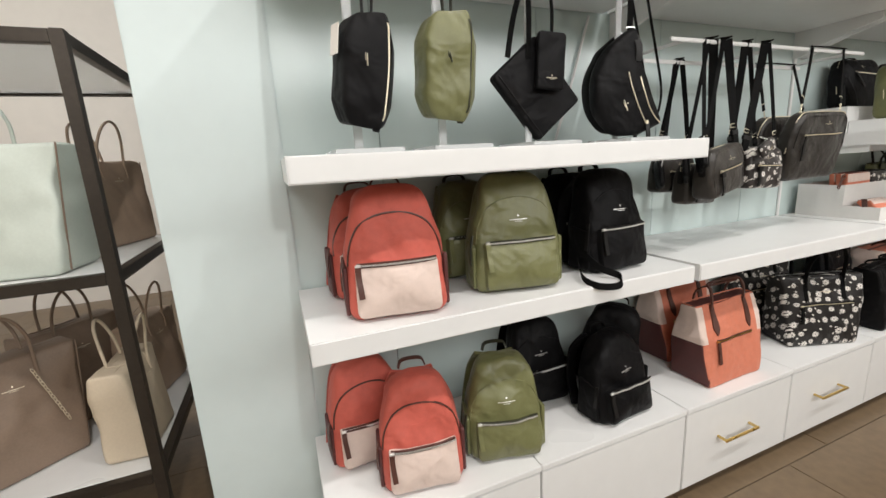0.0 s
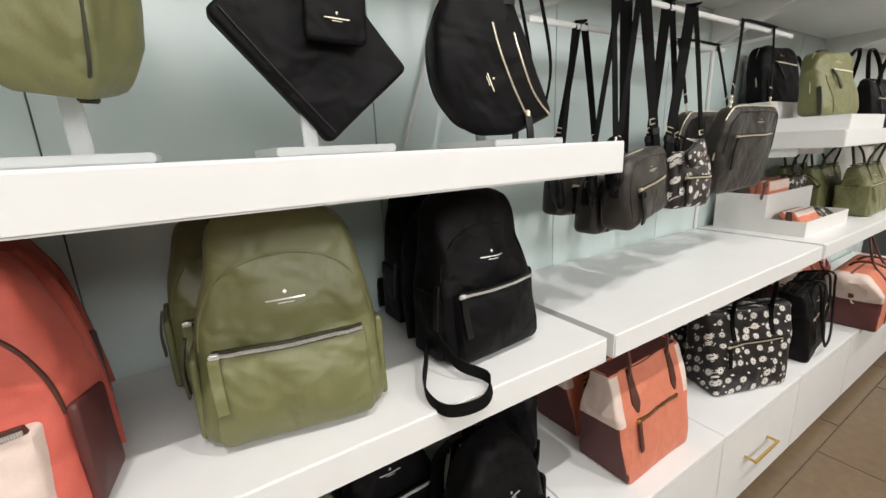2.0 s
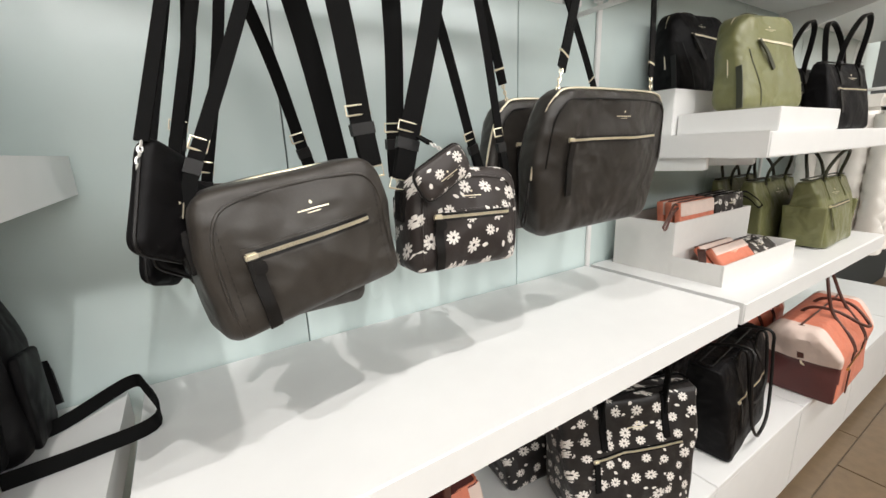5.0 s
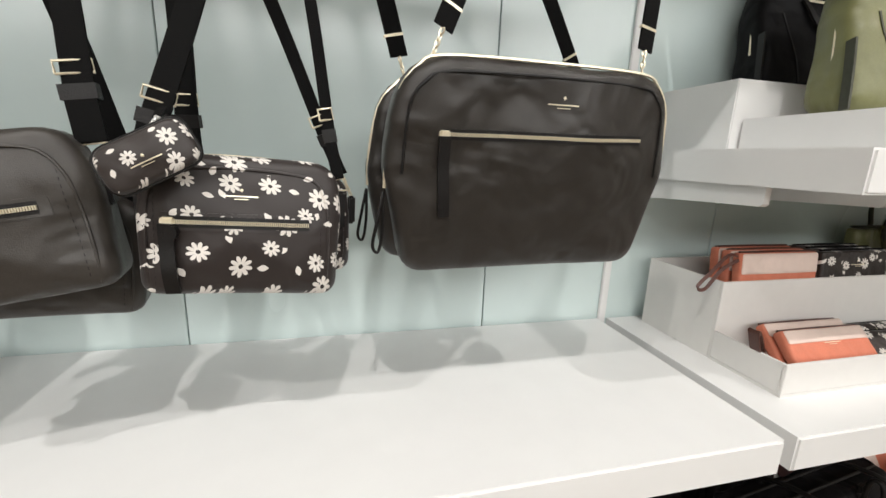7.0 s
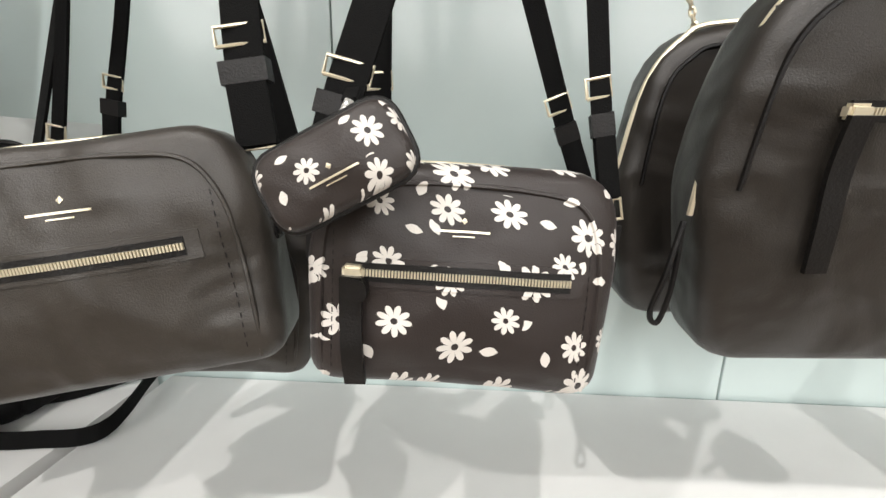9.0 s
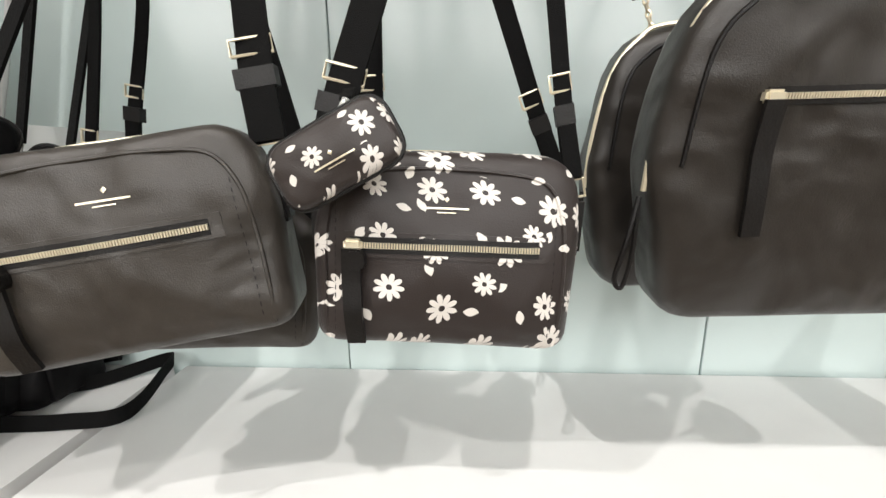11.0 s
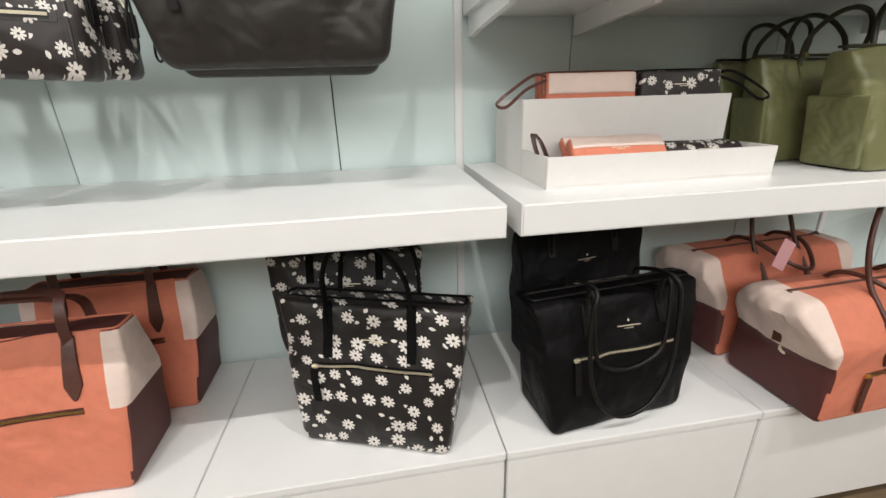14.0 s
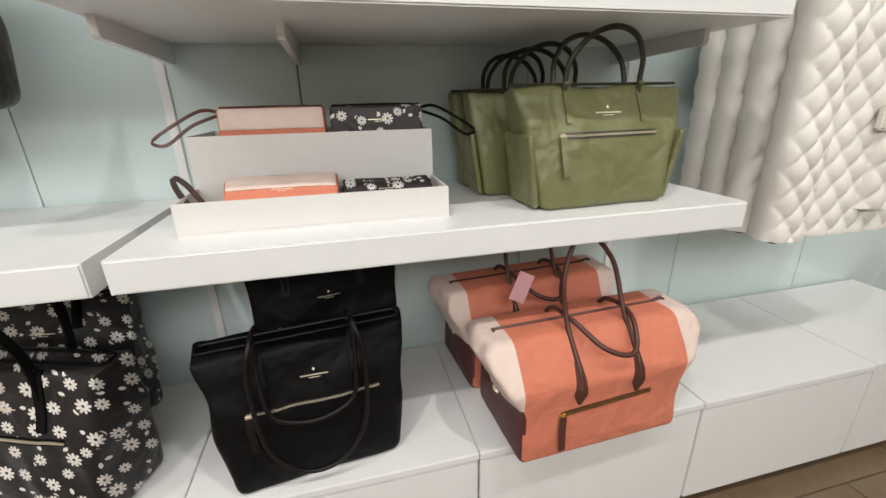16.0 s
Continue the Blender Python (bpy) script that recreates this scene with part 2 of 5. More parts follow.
def soft_body(pts, depth, edge, puff, wrinkle=0.0, seed=0, back_puff=None, lean=0.0, pinch=0.0, sag=0.0):
    """A stuffed bag: the outline pts (x, z) with depth along y, edges rounded by edge, front and back bulging by puff."""
    bm = bmesh.new()
    c = sum(pts, Vector((0, 0))) / len(pts)
    zt = max(p.y for p in pts)
    back_puff = puff * 0.4 if back_puff is None else back_puff
    rows = []
    inner = lambda d, s: [c + (p - c) * max(0.02, 1 - d / max(0.02, (p - c).length)) * s for p in pts]
    nf = 5
    for s in (0.1, 0.2, 0.3, 0.4, 0.5, 0.6, 0.7, 0.79, 0.87, 0.94):
        rows.append((inner(edge, s), -depth / 2 - puff * (1 - s * s)))
    for j in range(nf):
        a = math.pi / 2 * j / (nf - 1)
        rows.append((inner(edge * (1 - math.sin(a)), 1.0), -depth / 2 + edge * (1 - math.cos(a))))
    for j in range(nf):
        a = math.pi / 2 * (1 - j / (nf - 1))
        rows.append((inner(edge * (1 - math.sin(a)), 1.0), depth / 2 - edge * (1 - math.cos(a))))
    for s in (0.84, 0.66, 0.45, 0.22):
        rows.append((inner(edge, s), depth / 2 + back_puff * (1 - s * s)))

    def place(p, y):
        x, z = p.x, p.y
        if wrinkle:
            n = noise.noise_vector(Vector((x * 9 + seed * 3.1, y * 9, z * 9)))
            n2 = noise.noise_vector(Vector((x * 24 + seed + z * 9, y * 24, z * 15 - x * 6)))
            w = wrinkle * min(1.0, 0.25 + max(0.0, z) / max(zt, 1e-3))
            x, y, z = x + w * n.x, y + w * (n.y + 0.5 * n2.y), z + (w * n.z * 0.5 if z > 0.03 else 0)
        k = max(0.0, z) / max(zt, 1e-3)
        y *= 1 - pinch * k ** 1.6
        if sag:
            z -= sag * k ** 4 * (0.6 + 0.6 * noise.noise(Vector((x * 7 + seed, seed * 1.7, y * 5))))
        return (x, y + lean * z, z)

    rings = [[bm.verts.new(place(p, y)) for p in ring] for ring, y in rows]
    k = len(pts)
    for a, b in zip(rings, rings[1:]):
        for i in range(k):
            bm.faces.new((a[i], a[(i + 1) % k], b[(i + 1) % k], b[i]))
    for ring, y in ((rings[0], -depth / 2 - puff), (rings[-1], depth / 2 + back_puff)):
        mid = bm.verts.new(place(c, y))
        for i in range(k):
            bm.faces.new((mid, ring[i], ring[(i + 1) % k]))
    bmesh.ops.recalc_face_normals(bm, faces=bm.faces)
    return bm


def split_panels(bm, cuts, sort, xs=()):
    """Cuts a bag's skin at heights cuts and across at xs and shares its faces out by sort(centre, normal): a bmesh for each answer."""
    for z in cuts:
        bmesh.ops.bisect_plane(bm, geom=bm.verts[:] + bm.edges[:] + bm.faces[:], plane_co=(0, 0, z), plane_no=(0, 0, 1))
    for x in xs:
        bmesh.ops.bisect_plane(bm, geom=bm.verts[:] + bm.edges[:] + bm.faces[:], plane_co=(x, 0, 0), plane_no=(1, 0, 0))
    bm.normal_update()
    out = {}
    for f in bm.faces:
        out.setdefault(sort(f.calc_center_median(), f.normal), []).append(f)
    made = {}
    for key, faces in out.items():
        b, seen = bmesh.new(), {}
        for f in faces:
            vs = []
            for v in f.verts:
                if v not in seen:
                    seen[v] = b.verts.new(v.co)
                vs.append(seen[v])
            b.faces.new(vs)
        made[key] = b
    return made


from mathutils.bvhtree import BVHTree


def surface(bm):
    """A function that gives the front surface's y at (x, z)."""
    tree = BVHTree.FromBMesh(bm)

    def at(x, z):
        hit = tree.ray_cast(Vector((x, -2, z)), Vector((0, 1, 0)))[0]
        if hit is None:
            near = tree.find_nearest(Vector((x, -0.1, z)))[0]
            return near.y
        return hit.y
    return at


def drape_strip(bm, at, p0, p1, width, off, sink=0.004, n=14):
    """A band that lies on the front surface from p0 to p1, standing off by off."""
    p0, p1 = Vector(p0), Vector(p1)
    d = (p1 - p0).normalized()
    s = Vector((-d.y, d.x)) * width / 2
    rows = []
    for i in range(n + 1):
        p = p0 + (p1 - p0) * i / n
        a, b = p + s, p - s
        ya, yb = at(a.x, a.y), at(b.x, b.y)
        rows.append([bm.verts.new(v) for v in ((a.x, ya + sink, a.y), (a.x, ya - off, a.y), (b.x, yb - off, b.y), (b.x, yb + sink, b.y))])
    for r, q in zip(rows, rows[1:]):
        for i in range(3):
            bm.faces.new((r[i], r[i + 1], q[i + 1], q[i]))
    bm.faces.new(rows[0])
    bm.faces.new(rows[-1][::-1])
    return bm


def drape_patch(bm, at, pts, off, sink=0.004, rings=(1.0, 0.97, 0.7, 0.4), bulge=0.0):
    """A patch with a closed outline pts (x, z) on the front surface."""
    c = sum((Vector(p) for p in pts), Vector((0, 0))) / len(pts)
    k = len(pts)
    loops = []
    for j, s in enumerate((1.0,) + tuple(rings)):
        loop = []
        for p in pts:
            q = c + (Vector(p) - c) * s
            y = at(q.x, q.y)
            loop.append(bm.verts.new((q.x, y + sink if j == 0 else y - off * (0.6 if j == 1 else 1) - bulge * (1 - s * s), q.y)))
        loops.append(loop)
    for a, b in zip(loops, loops[1:]):
        for i in range(k):
            bm.faces.new((a[i], a[(i + 1) % k], b[(i + 1) % k], b[i]))
    mid = bm.verts.new((c.x, at(c.x, c.y) - off - bulge, c.y))
    for i in range(k):
        bm.faces.new((mid, loops[-1][i], loops[-1][(i + 1) % k]))
    return bm


def smooth_line(pts, k=6):
    pts = [Vector(p) for p in pts]
    out = []
    for i in range(len(pts) - 1):
        p0, p1, p2, p3 = pts[max(i - 1, 0)], pts[i], pts[i + 1], pts[min(i + 2, len(pts) - 1)]
        for j in range(k):
            t = j / k
            out.append(0.5 * (2 * p1 + (p2 - p0) * t + (2 * p0 - 5 * p1 + 4 * p2 - p3) * t * t + (3 * p1 - p0 - 3 * p2 + p3) * t ** 3))
    return out + [pts[-1]]


def sweep(bm, pts, prof, side=None):
    """Sweep the closed profile prof (a, b) along pts; a is measured along side where it is given."""
    rows = []
    k = len(prof)
    ref = Vector(side) if side else None
    for i, p in enumerate(pts):
        t = (pts[min(i + 1, len(pts) - 1)] - pts[max(i - 1, 0)]).normalized()
        if ref is None:
            ref = t.orthogonal()
        a = (ref - t * ref.dot(t))
        a = a.normalized() if a.length > 1e-4 else t.orthogonal().normalized()
        b = t.cross(a)
        if side is None:
            ref = a
        rows.append([bm.verts.new(p + a * u + b * v) for u, v in prof])
    for r, q in zip(rows, rows[1:]):
        for i in range(k):
            bm.faces.new((r[i], r[(i + 1) % k], q[(i + 1) % k], q[i]))
    bm.faces.new(rows[0])
    bm.faces.new(rows[-1][::-1])
    return bm


def tube(pts, r, n=8, k=6, bm=None):
    prof = [(r * math.cos(2 * math.pi * i / n), r * math.sin(2 * math.pi * i / n)) for i in range(n)]
    return sweep(bm or bmesh.new(), smooth_line(pts, k), prof)


def ribbon(pts, width, thick, side, k=6, bm=None):
    w, t = width / 2, thick / 2
    prof = [(-w, -t), (w, -t), (w, t), (-w, t)]
    return sweep(bm or bmesh.new(), smooth_line(pts, k), prof, side)


# ---- the trimmings of bags ----


def logo_on(parent, at, x, z, w, material, label="small metallic emblem", turn=0.0):
    """A small emblem: a spot over two plain bars."""
    d = w * 0.06
    e = part("emblem", drape_patch(bmesh.new(), at, [(x, z + d * 3.2), (x - d, z + d * 2.1), (x, z + d * 1.0), (x + d, z + d * 2.1)], 0.0012, rings=(0.9,)), material, parent, label, smooth=False)
    lines = [part("emblem_line", drape_strip(bmesh.new(), at, (x - w * k, z - w * q), (x + w * k, z - w * q), w * hh, 0.0009, n=8), material, parent, smooth=False) for k, q, hh in ((0.48, 0.06, 0.036), (0.20, 0.15, 0.02))]
    if turn:
        for o in [e] + lines:
            o.data.transform(Matrix.Translation((x, 0, z)) @ pose(0, 0, 0, 0, turn, 0) @ Matrix.Translation((-x, 0, -z)))
    return e


def zip_on(parent, at, p0, p1, tape, metal, pull_mat, pull=0.07, teeth=True, swing=0.006):
    """A zip from p0 to p1 on the front: tape, teeth, slider and a hanging pull at p0."""
    p0, p1 = Vector(p0), Vector(p1)
    z = part("zip_tape", drape_strip(bmesh.new(), at, p0, p1, 0.0135, 0.0016), tape, parent)
    bm = bmesh.new()
    d = (p1 - p0)
    if teeth:
        n = max(8, int(d.length / 0.0022))
        for i in range(n):
            p = p0 + d * (i + 0.5) / n
            y = at(p.x, p.y) - 0.0016
            u = d.normalized() * 0.00065
            v = Vector((-d.y, d.x)).normalized() * 0.0024
            vs = [bm.verts.new((q.x, yy, q.y)) for yy in (y + 0.002, y - 0.0022) for q in (p - u - v, p + u - v, p + u + v, p - u + v)]
            for f in ((4, 5, 6, 7), (0, 1, 5, 4), (1, 2, 6, 5), (2, 3, 7, 6), (3, 0, 4, 7)):
                bm.faces.new([vs[j] for j in f])
    else:
        drape_strip(bm, at, p0, p1, 0.0055, 0.003)
    part("zip_teeth", bm, metal, parent, "metal zip teeth", smooth=False)
    y = at(p0.x, p0.y)
    b2 = box(p0.x - 0.005, p0.x + 0.010, y - 0.008, y + 0.001, p0.y - 0.005, p0.y + 0.005, 0.002)
    part("zip_slider", b2, metal, parent, "polished metal zip slider")
    if pull:
        q = [(p0.x + 0.002, at(p0.x, p0.y) - 0.009, p0.y - 0.002)]
        for s in (0.35, 0.7, 1.0):
            xx, zz = p0.x + swing * s, p0.y - pull * s
            q.append((xx, at(xx, zz) - 0.008, zz))
        part("zip_pull", ribbon(q, 0.0155, 0.004, (1, 0, 0)), pull_mat, parent, "leather zip pull")
    return z


def handle_arch(parent, x0, x1, y, z, rise, r, material, lean=0.0, flat=False, drop=0.0, name="handle"):
    """An arched carrying handle between x0 and x1 that starts at height z - drop on the face y."""
    m = (x0 + x1) / 2
    w = (x1 - x0) / 2
    pts = [(x0, y, z - drop), (x0, y, z + 0.0)]
    for a in (20, 55, 90, 125, 160):
        pts.append((m - w * math.cos(radians(a)) * 0.98, y + lean * math.sin(radians(a)), z + rise * (0.15 + 0.85 * math.sin(radians(a)))))
    pts += [(x1, y, z), (x1, y, z - drop)]
    bm = ribbon(pts, 0.017, 0.005, (0, 1, 0)) if flat else tube(pts, r)
    return part(name, bm, material, parent)

# ---- structure ----
WALL = 0.507
MID, MID_B = 0.890, 0.828
UP, UP_B = 1.336, 1.272
CAB = 0.308
FLOOR = -0.12
BAYS = ((-1.36, -0.028), (0.0, 1.317), (1.345, 2.66), (2.69, 4.0))

tagged(part("floor", box(-5.0, 6.0, -4.0, 5.0, FLOOR - 0.12, FLOOR - 0.006), GROUT, smooth=False), "brown tiled shop floor with narrow grout joints", "floor", kind="structure")
tagged(part("ceiling", box(-5.0, 6.0, -4.0, 5.0, 4.4, 4.5), WHITE_CARD, smooth=False), "plain white shop ceiling", "ceiling", kind="structure")
tagged(part("wall_south", box(-5.0, 6.0, -4.1, -4.0, -0.25, 4.4), PLASTER, smooth=False), "plain cream wall across the shop", "wall", kind="structure")
tagged(part("wall_west", box(-5.1, -5.0, -4.1, 5.0, -0.25, 4.4), PLASTER, smooth=False), "plain cream end wall", "wall", kind="structure")
tagged(part("wall_east", box(6.0, 6.1, -4.1, 5.0, -0.25, 4.4), PLASTER, smooth=False), "plain cream end wall", "wall", kind="structure")
tagged(part("wall_far", box(-5.0, -1.35, 5.0, 5.1, -0.25, 4.4), PLASTER, smooth=False), "plain cream wall behind the metal rack", "wall", kind="structure")
wall_n = tagged(part("wall_north", box(-1.375, 6.0, WALL + 0.012, WALL + 0.15, -0.25, 4.4), GAP, smooth=False), "wall behind the mint display panels", "wall", kind="structure")
tagged(part("column", box(-1.733, -1.350, WALL - 0.008, 1.0, -0.25, 4.4, 0.004), MINT_WALL, smooth=False), "pale mint painted column at the end of the shelves", "column", kind="structure")

# mint display panels with fine dark joints between them
joints = [-1.352, -1.02, -0.35, 0.325, 0.99, 1.655, 2.32, 2.985, 3.65, 4.3]
for a, b in zip(joints, joints[1:]):
    part("panel", box(a + 0.0015, b - 0.0015, WALL, WALL + 0.0125, 0.2, 4.38, 0.001), MINT, wall_n, smooth=False)
# tall white slotted uprights at the bay joints
for ux in (1.331, 2.675):
    tagged(part("upright", box(ux - 0.011, ux + 0.011, WALL - 0.009, WALL - 0.0005, CAB, 2.9, 0.002), WHITE, smooth=False), "slim white metal upright on the display wall", "upright", "uprights of the display wall", "structure")


def shelf(x0, x1, z0, z1, y0, group, label="thick white floating shelf on the mint wall"):
    t = thing("wall_shelf", pose((x0 + x1) / 2, WALL - 0.010, z0), label, "shelf", group)
    w, d, h = (x1 - x0) / 2, WALL - 0.010 - y0, z1 - z0
    part("board", box(-w, w, -d + 0.012, 0.0, 0.0, h), WHITE, t, smooth=False)
    bm = box(-w, w, -d, -d + 0.012, 0.0, h)
    bmesh.ops.bevel(bm, geom=[e for e in bm.edges if all(v.co.y < -d + 0.001 for v in e.verts)], offset=0.0035, segments=2, affect="EDGES")
    part("front_edge", bm, WHITE, t, "thick squared front edge", smooth=False)
    return t


shelf(*BAYS[0], MID_B, MID, 0.0, "middle shelves", "thick white floating shelf holding three pairs of backpacks")
shelf(*BAYS[1], MID_B, MID, 0.0, "middle shelves", "thick white floating shelf, empty under hanging bags")
shelf(*BAYS[2], MID_B, MID, 0.0, "middle shelves", "thick white floating shelf with a stepped box and totes")
shelf(*BAYS[0], UP_B, UP, -0.015, "upper shelves", "thick white floating shelf carrying clear bag stands")
shelf(*BAYS[2], UP_B, UP, 0.0, "upper shelves", "thick white floating shelf with backpacks and black totes")


def bracket(x, z, depth, h):
    """A white curved shelf bracket under height z."""
    bm = bmesh.new()
    pts = [(WALL - 0.010, z), (WALL - depth, z), (WALL - depth, z - 0.03)]
    for i in range(7):
        a = radians(90 * i / 6)
        pts.append((WALL - 0.045 - (depth - 0.045) * math.cos(a) * 0.98, z - 0.035 - (h - 0.035) * (1 - math.cos(a) ** 0.7 if math.cos(a) > 0 else 1)))
    pts += [(WALL - 0.010, z - h)]
    rows = [[bm.verts.new((x + dx, p[0], p[1])) for p in pts] for dx in (-0.007, 0.007)]
    k = len(pts)
    for i in range(k):
        bm.faces.new((rows[0][i], rows[0][(i + 1) % k], rows[1][(i + 1) % k], rows[1][i]))
    bm.faces.new(rows[0])
    bm.faces.new(rows[1][::-1])
    return tagged(part("shelf_bracket", bm, WHITE, smooth=False), "white curved bracket under a shelf", "bracket", "shelf brackets")


TOP = 1.875
for a, b in BAYS:
    shelf(a, b, TOP, TOP + 0.06, 0.0, "top shelves", "high white shelf above the display")
for bx in (0.02, 1.30, 1.37, 2.63):
    bracket(bx, TOP, 0.36, 0.13)
for bx in (1.365, 1.66, 2.60):
    bracket(bx, UP_B, 0.36, 0.05)


# ---- drawer cabinets ----
def handle(parent, x, y, z):
    h = part("handle", box(x - 0.105, x + 0.105, y - 0.042, y - 0.033, z - 0.0055, z + 0.0055, 0.002), BRASS, parent, "satin brass bar handle")
    for dx in (-0.098, 0.098):
        part("handle_post", box(x + dx - 0.005, x + dx + 0.005, y - 0.034, y, z - 0.004, z + 0.004, 0.001), BRASS, h)


def cabinet(x0, x1, label, handles):
    t = thing("drawer_cabinet", pose(0, 0, 0), label, "cabinet", "drawer cabinets under the shelves")
    n = 2
    part("body", box(x0, x1, 0.02, WALL - 0.012, FLOOR + 0.06, CAB - 0.022, 0.002), WHITE, t, smooth=False)
    # the plinth's near-black colour paints in the shadow under the drawers
    part("plinth", box(x0, x1, 0.065, WALL - 0.02, FLOOR - 0.005, FLOOR + 0.06), GAP, t, "recessed plinth coloured dark for the shadow gap", smooth=False)
    w = (x1 - x0) / n
    for i in range(n):
        a, b = x0 + i * w, x0 + (i + 1) * w
        part("top_board", box(a + 0.001, b - 0.001, -0.004, WALL - 0.012, CAB - 0.021, CAB, 0.002), WHITE, t, smooth=False)
        d = part("drawer", box(a + 0.003, b - 0.003, 0.0, 0.019, FLOOR + 0.058, CAB - 0.028, 0.0025), WHITE, t, smooth=False)
        if handles:
            handle(d, (a + b) / 2 - 0.04, 0.0, 0.127)
    return t


CABS = ((-1.372, -0.0145), (-0.0135, 1.3305), (1.3315, 2.6745), (2.6755, 4.0))
for (a, b), lab in zip(CABS, ("white drawer cabinet with backpacks standing on top", "white drawer cabinet with patterned totes on top",
                              "white drawer cabinet with tote and duffle on top", "white drawer cabinet with an empty top")):
    cabinet(a, b, lab, a == -0.0135)

# ---- bags ----


def backpack(m, body_mat, pocket_mat, side_mat, trim_mat, metal, label, group="backpacks", seed=0, detail=True, loop=False, w=0.262, h=0.345, d=0.135):
    t = thing("backpack", m, label, "backpack", group)
    bm = soft_body(outline([(-w / 2, 0, 0.035), (w / 2, 0, 0.035), (w / 2 * 0.98, h * 0.46, 0.1), (w / 2 * 0.70, h, 0.085), (-w / 2 * 0.70, h, 0.085), (-w / 2 * 0.98, h * 0.46, 0.1)]), d, 0.036, 0.014, 0.017, seed, lean=0.13, pinch=0.3)
    at = surface(bm)
    part("body", bm, body_mat, t)
    pw, ph = w * 0.84, h * 0.43
    pk = drape_patch(bmesh.new(), at, outline([(-pw / 2, 0.012, 0.022), (pw / 2, 0.012, 0.022), (pw / 2 * 0.97, ph, 0.008), (-pw / 2 * 0.97, ph, 0.008)]), 0.018, rings=(0.995, 0.97, 0.9, 0.6, 0.3), bulge=0.008)
    at2 = surface(pk.copy())
    part("front_pocket", pk, pocket_mat, t, "flat zipped front pocket")
    arch = [(-w * 0.47, h * 0.42), (-w * 0.44, h * 0.56), (-w * 0.35, h * 0.70), (-w * 0.2, h * 0.775), (0, h * 0.80), (w * 0.2, h * 0.775), (w * 0.35, h * 0.70), (w * 0.44, h * 0.56), (w * 0.47, h * 0.42)]
    coral = body_mat is CORAL
    part("piping", tube([(x, at(x, z) - (0.001 if coral else 0.0), z) for x, z in arch], 0.003 if coral else 0.0022, 6), trim_mat if coral else body_mat, t, "zip line arching over the front")
    zip_on(t, at2, (-pw * 0.46, ph + 0.002), (pw * 0.46, ph + 0.004), trim_mat, metal, OLIVE if body_mat is OLIVE else trim_mat, 0.085, detail)
    logo_on(t, at, 0.0, h * 0.62, 0.062, CORAL if coral else metal)
    for s in (-1, 1):
        sp = soft_body(outline([(-0.05, 0.012, 0.01), (0.05, 0.012, 0.01), (0.045, 0.15, 0.01), (-0.045, 0.165, 0.01)]), 0.012, 0.005, 0.004)
        sp.transform(pose(s * (w / 2 + 0.001), 0.012, 0, 0, 0, 90 * s))
        part("side_pocket", sp, side_mat, t, "slip side pocket")
    part("top_handle", ribbon([(-0.045, d / 2 + 0.035, h - 0.01), (-0.03, d / 2 + 0.042, h + 0.014), (0.03, d / 2 + 0.042, h + 0.014), (0.045, d / 2 + 0.035, h - 0.01)], 0.018, 0.005, (0, 1, 0)), WEBBING if body_mat is BLACK else trim_mat, t)
    for s in (-1, 1):
        part("shoulder_strap", ribbon([(s * 0.05, d / 2 + 0.05, h * 0.92), (s * 0.075, d / 2 + 0.085, h * 0.7), (s * 0.10, d / 2 + 0.07, h * 0.35), (s * 0.12, d / 2 + 0.02, 0.02)], 0.042, 0.010, (1, 0, 0)), body_mat, t, "padded shoulder strap")
    part("tassel", ribbon([(-w / 2 - 0.004, -0.03, h * 0.50), (-w / 2 - 0.012, -0.035, h * 0.38), (-w / 2 - 0.012, -0.03, h * 0.24)], 0.014, 0.004, (0, 1, 0)), trim_mat, t, "leather pull on the main zip")
    if loop == "back":
        part("strap_loop", ribbon([(0.095, -0.03, 0.03), (0.15, 0.03, 0.014), (0.235, 0.092, 0.026), (0.262, 0.05, 0.028), (0.285, -0.065, 0.020), (0.20, -0.085, 0.014), (0.105, -0.095, 0.014)], 0.024, 0.003, (0, 0.25, 1)), WEBBING, t, "loose end of a black strap")
    if loop is True:
        part("strap_loop", ribbon([(-w / 2 + 0.01, 0.03, 0.05), (-w / 2 - 0.04, -0.03, 0.03), (-w / 2 - 0.09, -0.10, 0.014), (-w / 2 - 0.085, -0.160, 0.004), (-w / 2 - 0.01, -0.172, -0.004), (-w / 2 + 0.03, -0.14, 0.012), (-w / 2 - 0.005, -0.09, 0.035), (-w / 2 - 0.01, -0.03, 0.07)], 0.022, 0.003, (0, 0.25, 1)), WEBBING, t, "black strap looped over the shelf edge")
    return t


CORAL_SET = (CORAL, PALE, WINE, BROWN_LEATHER, SILVER)
OLIVE_SET = (OLIVE, OLIVE, OLIVE, OLIVE_DARK, SILVER)
BLACK_SET = (BLACK, BLACK, BLACK, BLACK_LEATHER, SILVER)
L1 = "coral canvas backpack with pale pink pocket"
L2 = "olive green nylon backpack with silver zips"
L3 = "black nylon backpack with silver zip"
backpack(pose(-1.10, 0.125, MID, 0, 0, -8), *CORAL_SET, L1 + " on the middle shelf", seed=1, w=0.28, h=0.362)
backpack(pose(-1.125, 0.345, MID, 0, 0, 2), *CORAL_SET, L1 + " standing behind another", seed=2, detail=False)
backpack(pose(-0.69, 0.150, MID, 0, 0, -10), *OLIVE_SET, L2 + " on the middle shelf", seed=3, w=0.29, h=0.372)
backpack(pose(-0.745, 0.385, MID, 0, 0, 0), *OLIVE_SET, L2 + " in the shade behind another", seed=4, detail=False)
